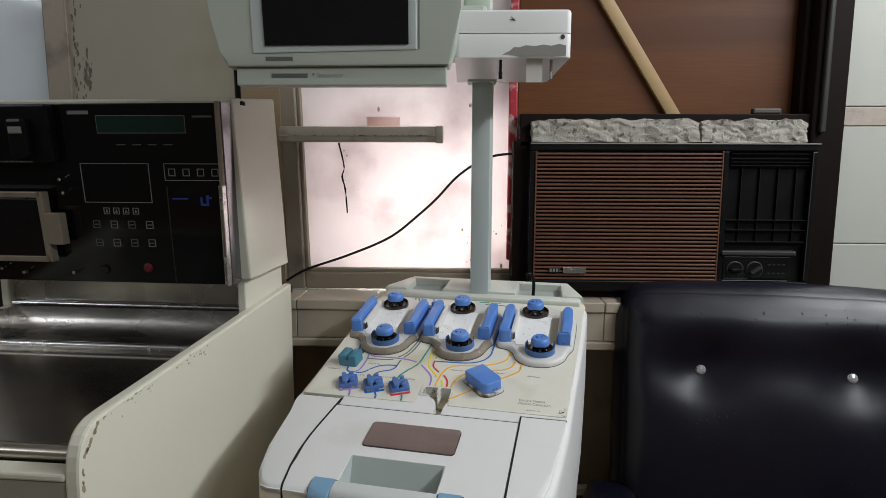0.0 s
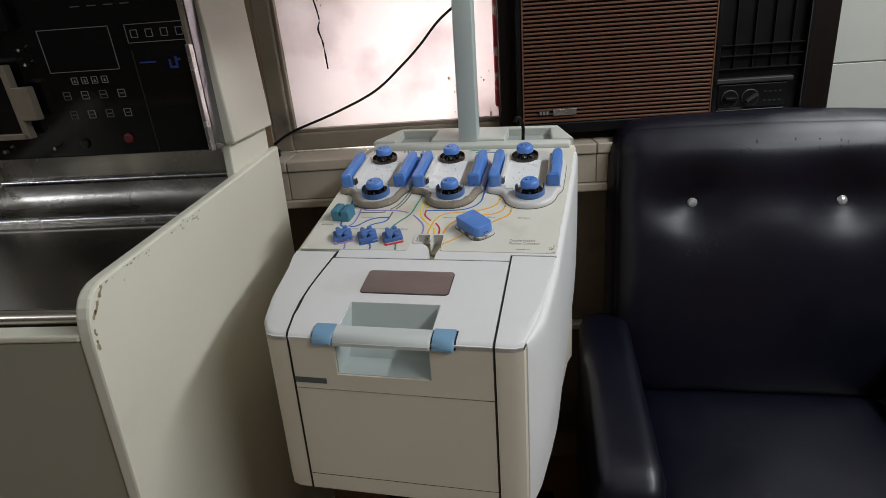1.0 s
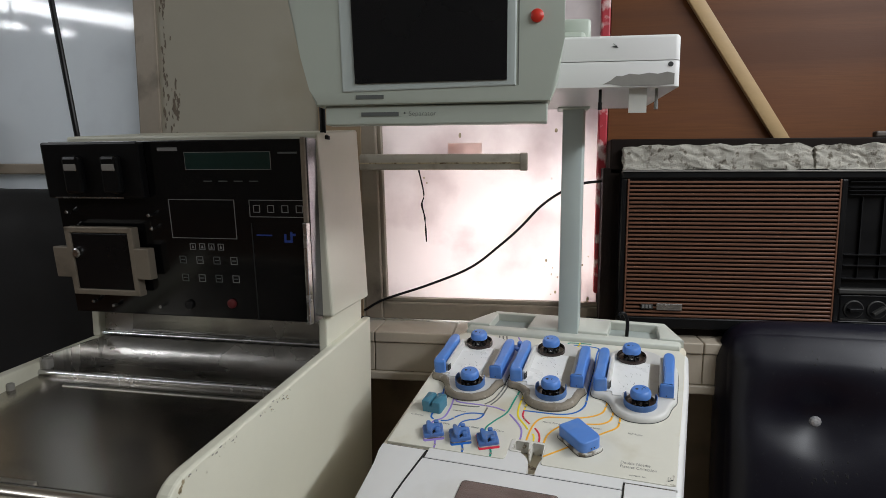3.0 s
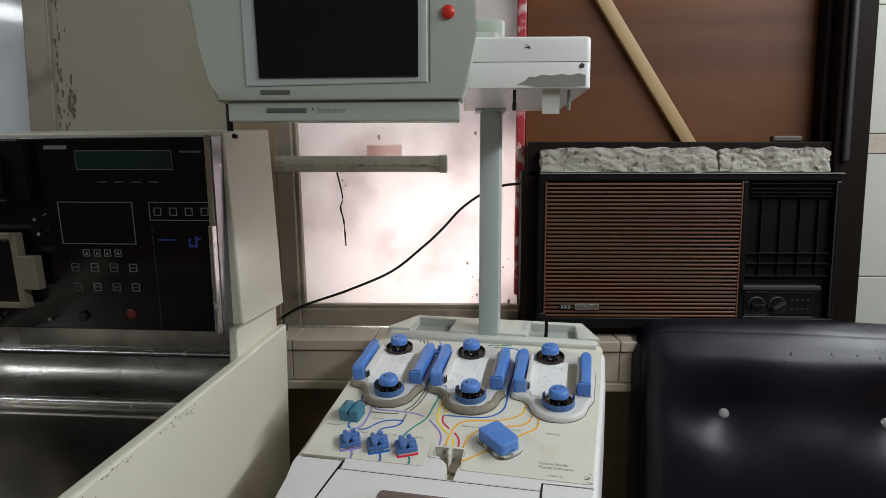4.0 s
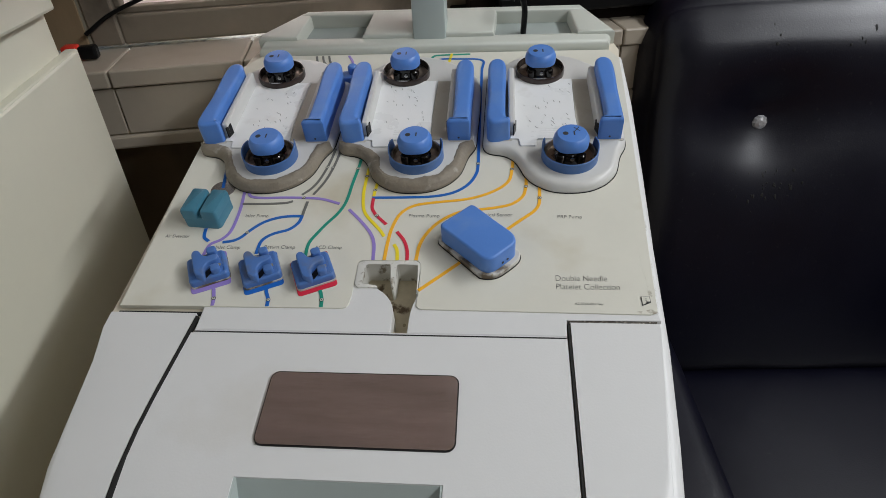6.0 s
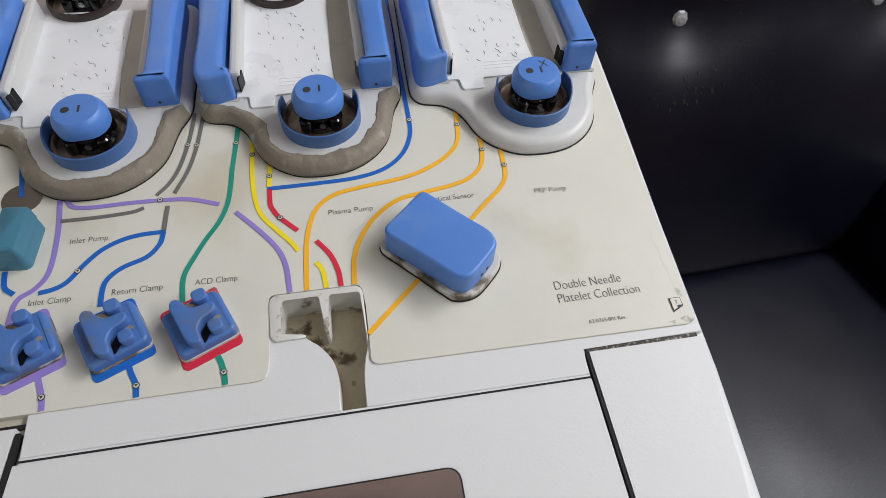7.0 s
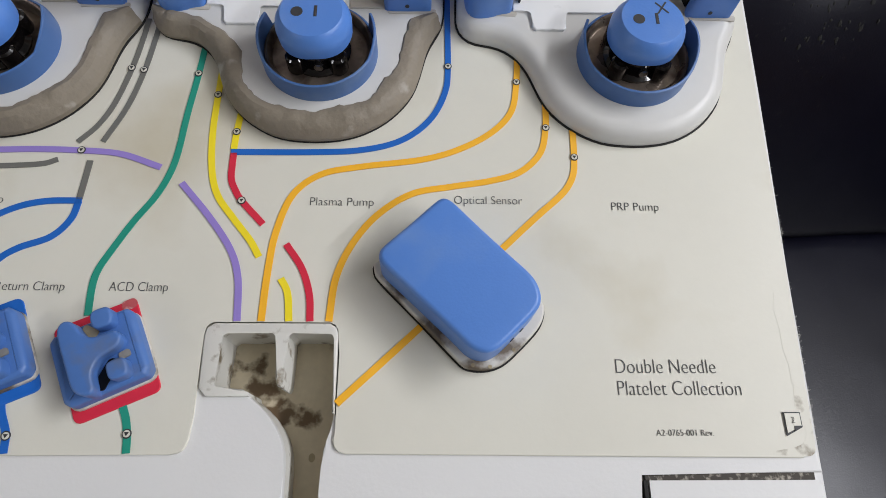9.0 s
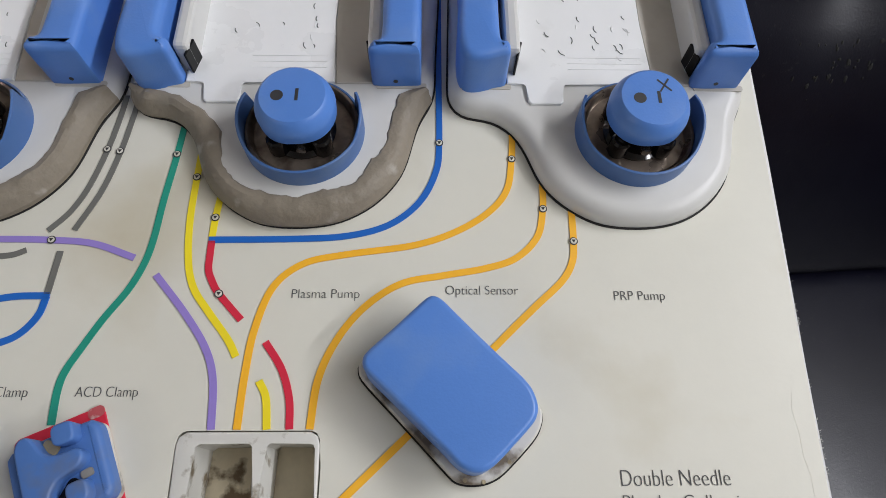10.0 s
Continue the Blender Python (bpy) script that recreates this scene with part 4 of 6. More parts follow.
pocket = mp("pocket_lining", loft([(0.1445, [(-0.1395, top(-0.139) - 0.001), (-0.161, H0 - 0.094), (-0.176, H0 - 0.1065), (-0.2165, H0 - 0.1105), (-0.2165, H0 - 0.1122), (-0.174, H0 - 0.1085), (-0.158, H0 - 0.096), (-0.1375, top(-0.139) - 0.003)]), (0.2845, [(-0.1395, top(-0.139) - 0.001), (-0.161, H0 - 0.094), (-0.176, H0 - 0.1065), (-0.2165, H0 - 0.1105), (-0.2165, H0 - 0.1122), (-0.174, H0 - 0.1085), (-0.158, H0 - 0.096), (-0.1375, top(-0.139) - 0.003)])]), POLEMAT, "grey-green finger recess")

SIDE = [(-0.139, top(-0.139) - 0.0005), (-0.161, H0 - 0.094), (-0.176, H0 - 0.1065), (-0.2165, H0 - 0.1105), (-0.2165, H0 - 0.058), (-0.208, top(-0.208) - 0.004)]
for x in (0.1430, 0.2842):
    mp("pocket_side", loft([(x, SIDE), (x + 0.0018, SIDE)]), POLEMAT, "grey-green side of the recess")


def skin(stations, v0, stop, off=0.0, thick=0.004, start=None, upto=None):
    """A cover following the top and front; stations are (x, front). It runs from v0 on the slope to height stop."""
    out = []
    for x, f in stations:
        run = [min(v0 + 0.0, v0 + (f + 0.012 - v0) * k / 6) for k in range(6)]
        o = [(v, top(v) + off) for v in run] + [p for p in arc(f, 0.012, off)] + [(f - off, stop)]
        i = [(v, top(v) + off - thick) for v in run] + [p for p in arc(f, 0.012, off - thick)] + [(f - off + thick, stop)]
        out.append((x, o + i[::-1]))
    bm = loft(out)
    for v in bm.verts:
        if 0.066 < v.co.x < 0.076 and -0.22 < v.co.y < 0:
            v.co.x -= 0.012 * math.sin(math.pi * min(1, max(0, -v.co.y / 0.225) ** 1.3)) ** 1.0
    return bm


LEFT = [(-0.006, -0.03), (0.0, -0.06), (0.008, -0.145), (0.019, -0.19), (0.036, -0.215), (0.05, -0.22), (0.0698, -0.22)]
RIGHT = [(0.3787, -0.22), (0.404, -0.22), (0.417, -0.213), (0.433, -0.155), (0.4445, -0.05), (0.4475, -0.025)]
SEAM = H0 - 0.0520
mp("left_cheek", skin(LEFT, -0.006, SEAM), LID, "cream cheek cover", smooth=35)
mp("right_cheek", skin(RIGHT, -0.009, SEAM), LID, "cream cheek cover", smooth=35)


def front_plate(stations, z0, z1, bot=0.0):
    out = []
    for x, f in stations:
        out.append((x, [(f, z1), (f, z0 + 0.006), (f + bot, z0), (f + 0.004 + bot, z0), (f + 0.004, z0 + 0.006), (f + 0.004, z1)]))
    return loft(out)


mp("left_skirt", front_plate(LEFT[2:], ZB + 0.002, SEAM - 0.0012, 0.012), BODY, "cream lower cover", smooth=35)
mp("right_skirt", front_plate(RIGHT[:4], ZB + 0.002, SEAM - 0.0012, 0.012), BODY, "cream lower cover", smooth=35)
SHOULDER = [(-0.205, 0.4195), (-0.19, 0.4255), (-0.155, 0.434), (-0.10, 0.4405), (-0.05, 0.4450), (-0.025, 0.4472), (0.08, 0.452), (0.18, 0.458), (0.30, 0.464), (0.39, 0.4655)]
cover = bmesh.new()
rings = []
for i, (y, x) in enumerate(SHOULDER):
    g = min(1.0, (y + 0.215) / 0.05)
    low = max(0.0, (y + 0.05) * 0.30)
    rings.append([cover.verts.new((x + dx * g, y, z)) for dx, z in ((-0.012, top(y) - 0.0042), (0.0, top(y) - 0.0044), (0.0045, top(y) - 0.0062), (0.0068, top(y) - 0.0100), (0.0080, top(y) - 0.0160), (0.0085, top(y) - 0.028), (0.0085, top(y) - 0.16), (0.0065, ZB + low + 0.03), (0.0, ZB + low), (-0.012, ZB + low))])
for a, b in zip(rings, rings[1:]):
    for k in range(10):
        cover.faces.new((a[k], a[(k + 1) % 10], b[(k + 1) % 10], b[k]))
cover.faces.new(rings[0][::-1])
cover.faces.new(rings[-1])
mp("side_cover", cover, LID, "rounded cream side cover", smooth=50)
MIDL = [(0.0735, -0.22), (0.143, -0.22)]
MIDR = [(0.286, -0.22), (0.3752, -0.22)]
lid = mp("lid", skin(MIDL, -0.025, SEAM), LID, "white centrifuge lid", smooth=35)


def flat_skin(x0, x1, v0, v1):
    return loft([(x, [(v0, top(v0)), (v1, top(v1)), (v1, top(v1) - 0.004), (v0, top(v0) - 0.004)]) for x in (x0, x1)])


mp("lid_side", skin(MIDR, -0.025, SEAM), LID, "", lid, smooth=35)
mp("lid_middle", flat_skin(0.143, 0.286, -0.025, -0.060), LID, "", lid)
mp("lid_middle", flat_skin(0.143, 0.151, -0.060, -0.1165), LID, "", lid)
mp("lid_middle", flat_skin(0.143, 0.286, -0.1165, -0.139), LID, "", lid)
dp("pane_border", prism(rounded(0.1492, 0.2932, -0.1203, -0.0603, 0.007), -0.0030, 0.0006, 0), GAP, "thin dark edge", lid)
dp("inspection_pane", prism(rounded(0.1500, 0.2925, -0.1195, -0.0610, 0.006), 0.0013, 0.0020, 0), AMBER, "tinted inspection pane", lid)
# the streaky pink colour stands in for a blurred reflection in the pane
dp("pane_backing", prism(rounded(0.1503, 0.2922, -0.1192, -0.0613, 0.006), -0.0035, 0.0010, 0), material("painted_pane_reflection", (0.40, 0.31, 0.285), 0.5, 0, 0.35, 14, stretch=(1, 7, 1), rough_spread=0.1), "backing painted with the pane's blurred pinkish reflection", lid)
dr = mp("front_door", front_plate(MIDL, H0 - 0.298, SEAM - 0.0012), BODY, "cream front door", smooth=35)
mp("door_side", front_plate(MIDR, H0 - 0.298, SEAM - 0.0012), BODY, "", dr)
mp("door_middle", front_plate([(0.143, -0.22), (0.286, -0.22)], H0 - 0.298, H0 - 0.1115), BODY, "", dr)
mp("door_groove", box(0.0735, 0.3752, -0.2206, -0.2195, H0 - 0.1382, H0 - 0.1372), GRIME, "", dr)
mp("kick_strip", front_plate([(0.0735, -0.22), (0.3752, -0.22)], ZB + 0.002, H0 - 0.3005, 0.012), BODY, "cream bottom strip")
for x in (0.0717, 0.3770):
    mp("rubber_seal", skin([(x - (0.0012 if x < 0.1 else 0.0007), -0.22), (x + (0.0012 if x < 0.1 else 0.0007), -0.22)], -0.009, ZB + 0.006, 0.0005, 0.004), GAP, "black gap seal")
mp("rubber_seal", box(0.0735, 0.3752, -0.2185, -0.2165, H0 - 0.3008, H0 - 0.2975), GAP)
dp("joint_ledge", box(0.0735, 0.3752, -0.0256, -0.0222, -0.004, -0.0006), LID)
for nm, v0, v1, x0, x1 in (("a", -0.0246, -0.0235, 0.0735, 0.3752), ("b", -0.0062, -0.0042, 0.0, 0.0735), ("c", -0.0092, -0.0062, 0.3775, 0.446)):
    dp("rubber_seal", box(x0, x1, v0, v1, -0.004, -0.0003 if nm == "a" else -0.0008), DUSTY if nm == "c" else GAP)
mp("brand_bar", box(0.074, 0.124, -0.2207, -0.2199, H0 - 0.128, H0 - 0.119), INKGREY, "", dr)
# handle with two latches
HANDLE = material("handle_plastic", (0.57, 0.60, 0.58), 0.4, 0, 0.03, 20)
mp("handle", skin([(0.1425, -0.2195), (0.1445, -0.222), (0.215, -0.222), (0.286, -0.222), (0.288, -0.2195)], -0.1985, H0 - 0.0545, 0.004, 0.012), HANDLE, "grey-green handle bar", smooth=50)
for x in (0.1110, 0.2905):
    mp("latch_seat", skin([(x - 0.0025, -0.22), (x + 0.0335, -0.22)], -0.1935, H0 - 0.0585, 0.0006, 0.004), GAP, "black latch seat")
    mp("latch", skin([(x, -0.2195), (x + 0.002, -0.222), (x + 0.029, -0.222), (x + 0.031, -0.2195)], -0.1960, H0 - 0.0560, 0.0045, 0.006), LATCH, "faded blue latch", smooth=50)

# deck plate and printed film
CHANNEL_EDGE = [(0.2190, 0.0232), (0.2245, 0.0187), (0.2280, 0.0150), (0.2305, 0.0117), (0.2325, 0.0085), (0.2340, 0.0050), (0.2350, 0.0010), (0.2355, -0.0050), (0.2357, -0.0225)]
CHANNEL_SIDE = [(0.2490, -0.0225), (0.2495, -0.0120), (0.2498, -0.0040), (0.2503, 0.0024), (0.2513, 0.0060), (0.2525, 0.0095), (0.2536, 0.0160)]
dp("deck_plate", prism([(0.0735, -0.0225)] + CHANNEL_EDGE[::-1] + [(0.2170, 0.0232), (0.2015, 0.0236), (0.1990, 0.0262), (0.1990, 0.0505), (0.1975, 0.0525), (0.19, 0.0525), (0.19, 0.006), (0.0735, 0.0015)], -0.004, 0.0, 0.0008), LID, "white deck edge")
dp("deck_plate", prism([(0.26, 0.004), (0.2548, 0.0160)] + CHANNEL_SIDE[::-1] + [(0.3752, -0.0225), (0.3752, -0.0064), (0.4495, -0.0064), (0.4485, 0.0015)], -0.004, 0.0, 0.0008), LID, "white deck edge")
film = dp("deck_film", prism([(-0.001, 0.0), (0.1915, 0.0008), (0.1940, 0.0012), (0.1958, 0.0022), (0.1970, 0.0040), (0.1977, 0.0065), (0.1984, 0.0150), (0.1978, 0.0480), (0.1985, 0.0518), (0.2000, 0.0534), (0.2020, 0.0540), (0.2500, 0.0540), (0.2525, 0.0530), (0.2540, 0.0505), (0.2546, 0.0400), (0.2546, 0.0100), (0.2540, 0.0060), (0.2546, 0.0034), (0.2562, 0.0017), (0.2590, 0.0008), (0.442, -0.001), (0.4478, 0.002), (0.4595, 0.233), (0.466, 0.385), (0.455, 0.405), (0.015, 0.405), (-0.003, 0.38), (-0.004, 0.2)], -0.003, 0.0012, 0.0004), OVERLAY, "cream printed flow chart film")
deck_back = dp("deck_back", prism([(-0.003, 0.38), (0.015, 0.4055), (0.455, 0.4055), (0.466, 0.385), (0.469, 0.41), (0.464, 0.428), (0.428, 0.492), (0.06, 0.492), (0.004, 0.418)], -0.03, -0.0015, 0.001), BODY, "cream back edge", smooth=40)
RIMPLASTIC = material("pale_green_plastic", (0.58, 0.60, 0.54), 0.42, 0, 0.03, 7, stain=(0.48, 0.48, 0.41), stain_scale=6, stain_low=0.6, stain_high=0.95)
HOLD = material("hold_plastic", (0.38, 0.42, 0.40), 0.6, 0, 0.08, 20)


def ridge(pts, z0=-0.004, z1=0.017, bev=0.004):
    return dp("hold_rim", prism(pts, z0, z1, bev, seg=3), RIMPLASTIC, "", deck_back, 40)


ridge([(0.012, 0.4065), (0.456, 0.4065), (0.460, 0.4245), (0.460, 0.433), (0.012, 0.433)], z1=0.012, bev=0.008)
ridge([(0.050, 0.480), (0.434, 0.480), (0.427, 0.493), (0.060, 0.493)], z1=0.018)
ridge([(0.008, 0.424), (0.060, 0.424), (0.068, 0.485), (0.055, 0.491), (0.012, 0.432)])
ridge([(0.146, 0.424), (0.243, 0.424), (0.243, 0.488), (0.152, 0.488)], z1=0.018)
ridge([(0.2445, 0.424), (0.314, 0.424), (0.318, 0.488), (0.2445, 0.488)], z1=0.018)
ridge([(0.418, 0.424), (0.464, 0.424), (0.430, 0.490), (0.409, 0.488)])
for x0, x1 in ((0.056, 0.152), (0.312, 0.420)):
    dp("hand_hold", prism([(x0, 0.430), (x1, 0.430), (x1, 0.484), (x0, 0.484)], -0.0015, -0.0003), HOLD, "grey-green recessed hand hold", deck_back)

FT = 0.0014


def line(points, mat, width=0.0030, smooth=True):
    return dp("flow_line", ribbon(points, width, FT + 0.0003, None, smooth), mat, "", film)


line([(0.3357, 0.205), (0.3356, 0.190), (0.3347, 0.177), (0.3318, 0.1607), (0.323, 0.1491), (0.3078, 0.1392), (0.2889, 0.1325), (0.2597, 0.1281), (0.2415, 0.1238), (0.2294, 0.1132), (0.2235, 0.0946), (0.2217, 0.0757), (0.2211, 0.0540)], L_ORANGE)
line([(0.3486, 0.172), (0.3483, 0.1612), (0.3477, 0.1507), (0.3444, 0.137), (0.3344, 0.1266), (0.3208, 0.1217), (0.3022, 0.1183), (0.2838, 0.1144), (0.2686, 0.1039), (0.2578, 0.0897), (0.2513, 0.0735), (0.2494, 0.0540)], L_ORANGE)
line([(0.3607, 0.158), (0.3607, 0.1469), (0.3603, 0.1346), (0.359, 0.125), (0.3538, 0.1159), (0.3412, 0.104), (0.3263, 0.0896), (0.2869, 0.0506), (0.2546, 0.0200)], L_ORANGE)
line([(0.1795, 0.205), (0.1788, 0.1929), (0.178, 0.1787), (0.1758, 0.1547), (0.1747, 0.1358), (0.1727, 0.1237), (0.1682, 0.1118), (0.1604, 0.0989), (0.1541, 0.0865), (0.1498, 0.0771), (0.1485, 0.0693), (0.1492, 0.0560)], L_GREEN)
line([(0.1690, 0.0240), (0.1700, 0.0200), (0.1726, 0.0138), (0.1742, 0.0070), (0.1748, 0.0012)], L_GREEN)
line([(0.1892, 0.196), (0.1891, 0.1835), (0.189, 0.1665), (0.1891, 0.1455), (0.1913, 0.1256), (0.1956, 0.1124), (0.2039, 0.1012), (0.2127, 0.0903), (0.2172, 0.0828)], L_YELLOW)
line([(0.2020, 0.175), (0.2011, 0.157), (0.2003, 0.1458), (0.2000, 0.1365)], L_YELLOW)
line([(0.2276, 0.0729), (0.2311, 0.0662), (0.2327, 0.0540)], L_YELLOW)
line([(0.2002, 0.1345), (0.2003, 0.1285), (0.2007, 0.1210), (0.2030, 0.1155), (0.2067, 0.1098), (0.2173, 0.0984)], L_RED)
line([(0.2285, 0.0889), (0.2362, 0.0777), (0.2404, 0.0656), (0.2415, 0.0540)], L_RED)
line([(0.1988, 0.1350), (0.2354, 0.1355), (0.2593, 0.137), (0.2779, 0.1425), (0.2914, 0.154), (0.2989, 0.1698), (0.3006, 0.1857), (0.3004, 0.2237), (0.3004, 0.30), (0.3004, 0.36), (0.300, 0.385), (0.27, 0.389), (0.247, 0.388), (0.243, 0.37)], L_BLUE)
line([(0.0705, 0.148), (0.0722, 0.143), (0.0770, 0.1365), (0.0893, 0.1346), (0.1098, 0.1351), (0.1306, 0.1347), (0.1491, 0.1330), (0.1679, 0.1264)], L_PURPLE)
line([(0.1786, 0.1185), (0.1938, 0.101), (0.2045, 0.086), (0.2093, 0.0728), (0.2111, 0.0540)], L_PURPLE)
line([(0.0665, 0.152), (0.0678, 0.1434), (0.0708, 0.1176), (0.0705, 0.0900), (0.0648, 0.0781), (0.0560, 0.0713), (0.0540, 0.0598), (0.0545, 0.050)], L_PURPLE)
line([(0.0745, 0.0240), (0.0774, 0.0162), (0.0800, 0.0080), (0.0810, 0.0010)], L_PURPLE)
line([(0.1483, 0.212), (0.1475, 0.199), (0.1454, 0.1821), (0.141, 0.1618), (0.1355, 0.1488), (0.1278, 0.1392)], L_GREY, 0.0026)
line([(0.1543, 0.212), (0.1536, 0.1992), (0.1514, 0.1795), (0.1469, 0.1587), (0.1392, 0.1395)], L_GREY, 0.0026)
line([(0.1355, 0.1294), (0.1346, 0.1097)], L_GREY, 0.0028, False)
line([(0.0707, 0.1260), (0.0915, 0.1260), (0.1066, 0.1267), (0.1154, 0.1277), (0.1208, 0.1299)], L_GREY, 0.0026)
line([(0.1358, 0.1090), (0.1210, 0.1086), (0.1093, 0.1059), (0.0985, 0.1000), (0.0900, 0.0910), (0.0820, 0.0800), (0.0750, 0.0758), (0.0668, 0.0742)], L_BLUE)
line([(0.1346, 0.1086), (0.1329, 0.0998), (0.1262, 0.0914), (0.114, 0.0862), (0.1069, 0.0811), (0.1030, 0.0740), (0.1028, 0.0600)], L_BLUE)
line([(0.1225, 0.0230), (0.1240, 0.0167), (0.1276, 0.0087), (0.1285, 0.0012)], L_BLUE)
line([(0.0372, 0.1842), (0.0434, 0.1494)], L_BLUE, smooth=False)
line([(0.0450, 0.0920), (0.0457, 0.0862), (0.0474, 0.0800), (0.0529, 0.0754)], L_BLUE)
for k in range(3):
    line([(0.088 + k * 0.008, 0.402), (0.094 + k * 0.008, 0.385), (0.112 + k * 0.006, 0.370 - k * 0.002), (0.128 + k * 0.005, 0.352)], L_GREY, 0.0028)
line([(0.130, 0.402), (0.138, 0.385), (0.142, 0.36)], L_PURPLE)
line([(0.236, 0.365), (0.238, 0.394), (0.252, 0.399), (0.285, 0.400)], L_GREEN)
def edge_u(v):
    """The film's outer edge across the deck at v up the slope."""
    return 0.4478 + (v - 0.002) * 0.0506


fray = bmesh.new()
r5 = random.Random(70)
for k in range(120):
    v = r5.choice((r5.uniform(0.004, 0.055), r5.uniform(0.004, 0.055), r5.gauss(0.098, 0.004), r5.uniform(0.0, 0.15)))
    u, a, h = edge_u(v) + 0.0003, r5.gauss(0.25, 0.9), r5.uniform(0.0003, 0.0015)
    sweep([(u - 0.0004, v, 0.0011), (u + 0.5 * h * math.cos(a), v + 0.5 * h * math.sin(a), 0.0013), (u + h * math.cos(a), v + h * math.sin(a + 0.3), 0.0012 + r5.uniform(-0.0006, 0.0006))], 0.00006, 4, bm=fray)
dp("frayed_edge", fray, RIM, "frayed fibres along the film's edge", film)
flap = [(0.4432, 0.0285), (0.4436, 0.036), (0.4424, 0.043), (0.4428, 0.052), (0.4419, 0.061), (0.4436, 0.068), (0.4503, 0.066), (0.4496, 0.052), (0.4489, 0.038), (0.4484, 0.028), (0.4460, 0.0262)]
dp("lifted_film", prism(flap, 0.0008, 0.00127, 0.0), OVERLAY, "torn, lifted strip of film", film)
smudge = [(0.4440, 0.0285), (0.4425, 0.0180), (0.4452, 0.0100), (0.4420, 0.0040), (0.4290, 0.0012), (0.4360, -0.0002), (0.4440, -0.0004), (0.4474, 0.0020), (0.4481, 0.0160), (0.4486, 0.0270)]
dp("smudge", prism(even(smudge, 0.0015, True, 1), 0.0008, 0.00125, 0), SMUDGE, "grey-brown grime on the film's corner", film)
line([(0.262, 0.402), (0.258, 0.37)], L_YELLOW, smooth=False)
for x, y in ((0.3347, 0.1770), (0.3477, 0.1507), (0.3603, 0.1346), (0.3006, 0.1857), (0.1780, 0.1787), (0.1890, 0.1665), (0.2003, 0.1458), (0.2067, 0.1098), (0.1740, 0.0085), (0.1281, 0.0078), (0.0800, 0.0085), (0.1452, 0.1812), (0.1513, 0.1802), (0.1306, 0.1347), (0.0870, 0.0865)):
    dp("arrow_mark", lathe([(0.0019, FT + 0.0004), (0.0019, FT + 0.0006)], 14, pose(x, y, 0)), INK, "", film)
    dp("arrow_field", lathe([(0.0014, FT + 0.0006), (0.0014, FT + 0.0008)], 14, pose(x, y, 0)), OVERLAY, "", film)
    dp("arrow_head", prism([(x - 0.0009, y + 0.0006), (x + 0.0009, y + 0.0006), (x, y - 0.0009)], FT + 0.0008, FT + 0.001), INK, "", film)


def deck_text(text, x, y, size, squeeze=0.82, mat=TEXTINK):
    return writing(text, size, DK @ pose(x, y, FT), mat, film, squeeze)


deck_text("Plasma Pump", 0.2370, 0.1080, 0.0060, 0.93)
deck_text("Optical Sensor", 0.3027, 0.1096, 0.0060, 0.88)
deck_text("PRP Pump", 0.3752, 0.1072, 0.0060, 0.905)
deck_text("Inlet Pump", 0.0785, 0.1075, 0.0058, 0.92)
deck_text("ACD Clamp", 0.1555, 0.0668, 0.0060, 0.83)
deck_text("Return Clamp", 0.1078, 0.0668, 0.0060, 0.86)
deck_text("Inlet Clamp", 0.0620, 0.0662, 0.0058, 0.88)
deck_text("Air Detector", 0.0085, 0.0800, 0.0056, 0.80)
deck_text("Double Needle", 0.3690, 0.0325, 0.0088, 0.79)
deck_text("Platelet Collection", 0.3690, 0.0235, 0.0088, 0.80)
deck_text("A2-0765-001 Rev.", 0.3833, 0.0075, 0.0036, 0.90)
dp("page_mark", prism([(0.4366, 0.0168), (0.4366, 0.0074), (0.4368, 0.0074), (0.4438, 0.0108), (0.4438, 0.0168)], FT, FT + 0.0003), INK, "", film)
dp("page_field", prism([(0.4371, 0.0163), (0.4371, 0.0085), (0.4433, 0.0113), (0.4433, 0.0163)], FT + 0.0003, FT + 0.0006), OVERLAY, "", film)
writing("2", 0.0036, DK @ pose(0.4393, 0.0124, FT + 0.0009), INK, film, 0.9)
dp("page_fold", prism([(0.4402, 0.0113), (0.4437, 0.0113), (0.4402, 0.0092)], FT + 0.0004, FT + 0.0009), INK, "", film)

# tubing slot
rim = dp("slot_rim", prism([(0.1990, 0.0262), (0.1984, 0.0480), (0.1992, 0.0512), (0.2020, 0.0532), (0.2500, 0.0532), (0.2528, 0.0515), (0.2538, 0.0480), (0.2540, 0.0160), (0.2529, 0.0165), (0.2527, 0.0470), (0.2518, 0.0488), (0.2500, 0.0493), (0.2345, 0.0495), (0.2329, 0.0480), (0.2324, 0.0290), (0.2316, 0.0270), (0.2302, 0.0272), (0.2293, 0.0300), (0.2284, 0.0480), (0.2268, 0.0495), (0.2075, 0.0493), (0.2055, 0.0480), (0.2044, 0.0280), (0.2052, 0.0262), (0.2165, 0.0257), (0.2188, 0.0246), (0.2192, 0.0230), (0.2020, 0.0228)], -0.0215, 0.0017, 0.0007), RIM, "dirty white slot rim", smooth=40)
dp("slot_tongue", prism(CHANNEL_EDGE + [(0.1990, -0.0225), (0.1990, 0.0232)], -0.0215, -0.0041, 0.0), RIM, "dirty white slot edge")
dp("slot_side", prism(CHANNEL_SIDE + [(0.2545, 0.0160), (0.2545, -0.0225)], -0.0215, -0.0041, 0.0), RIM, "dirty white slot edge")
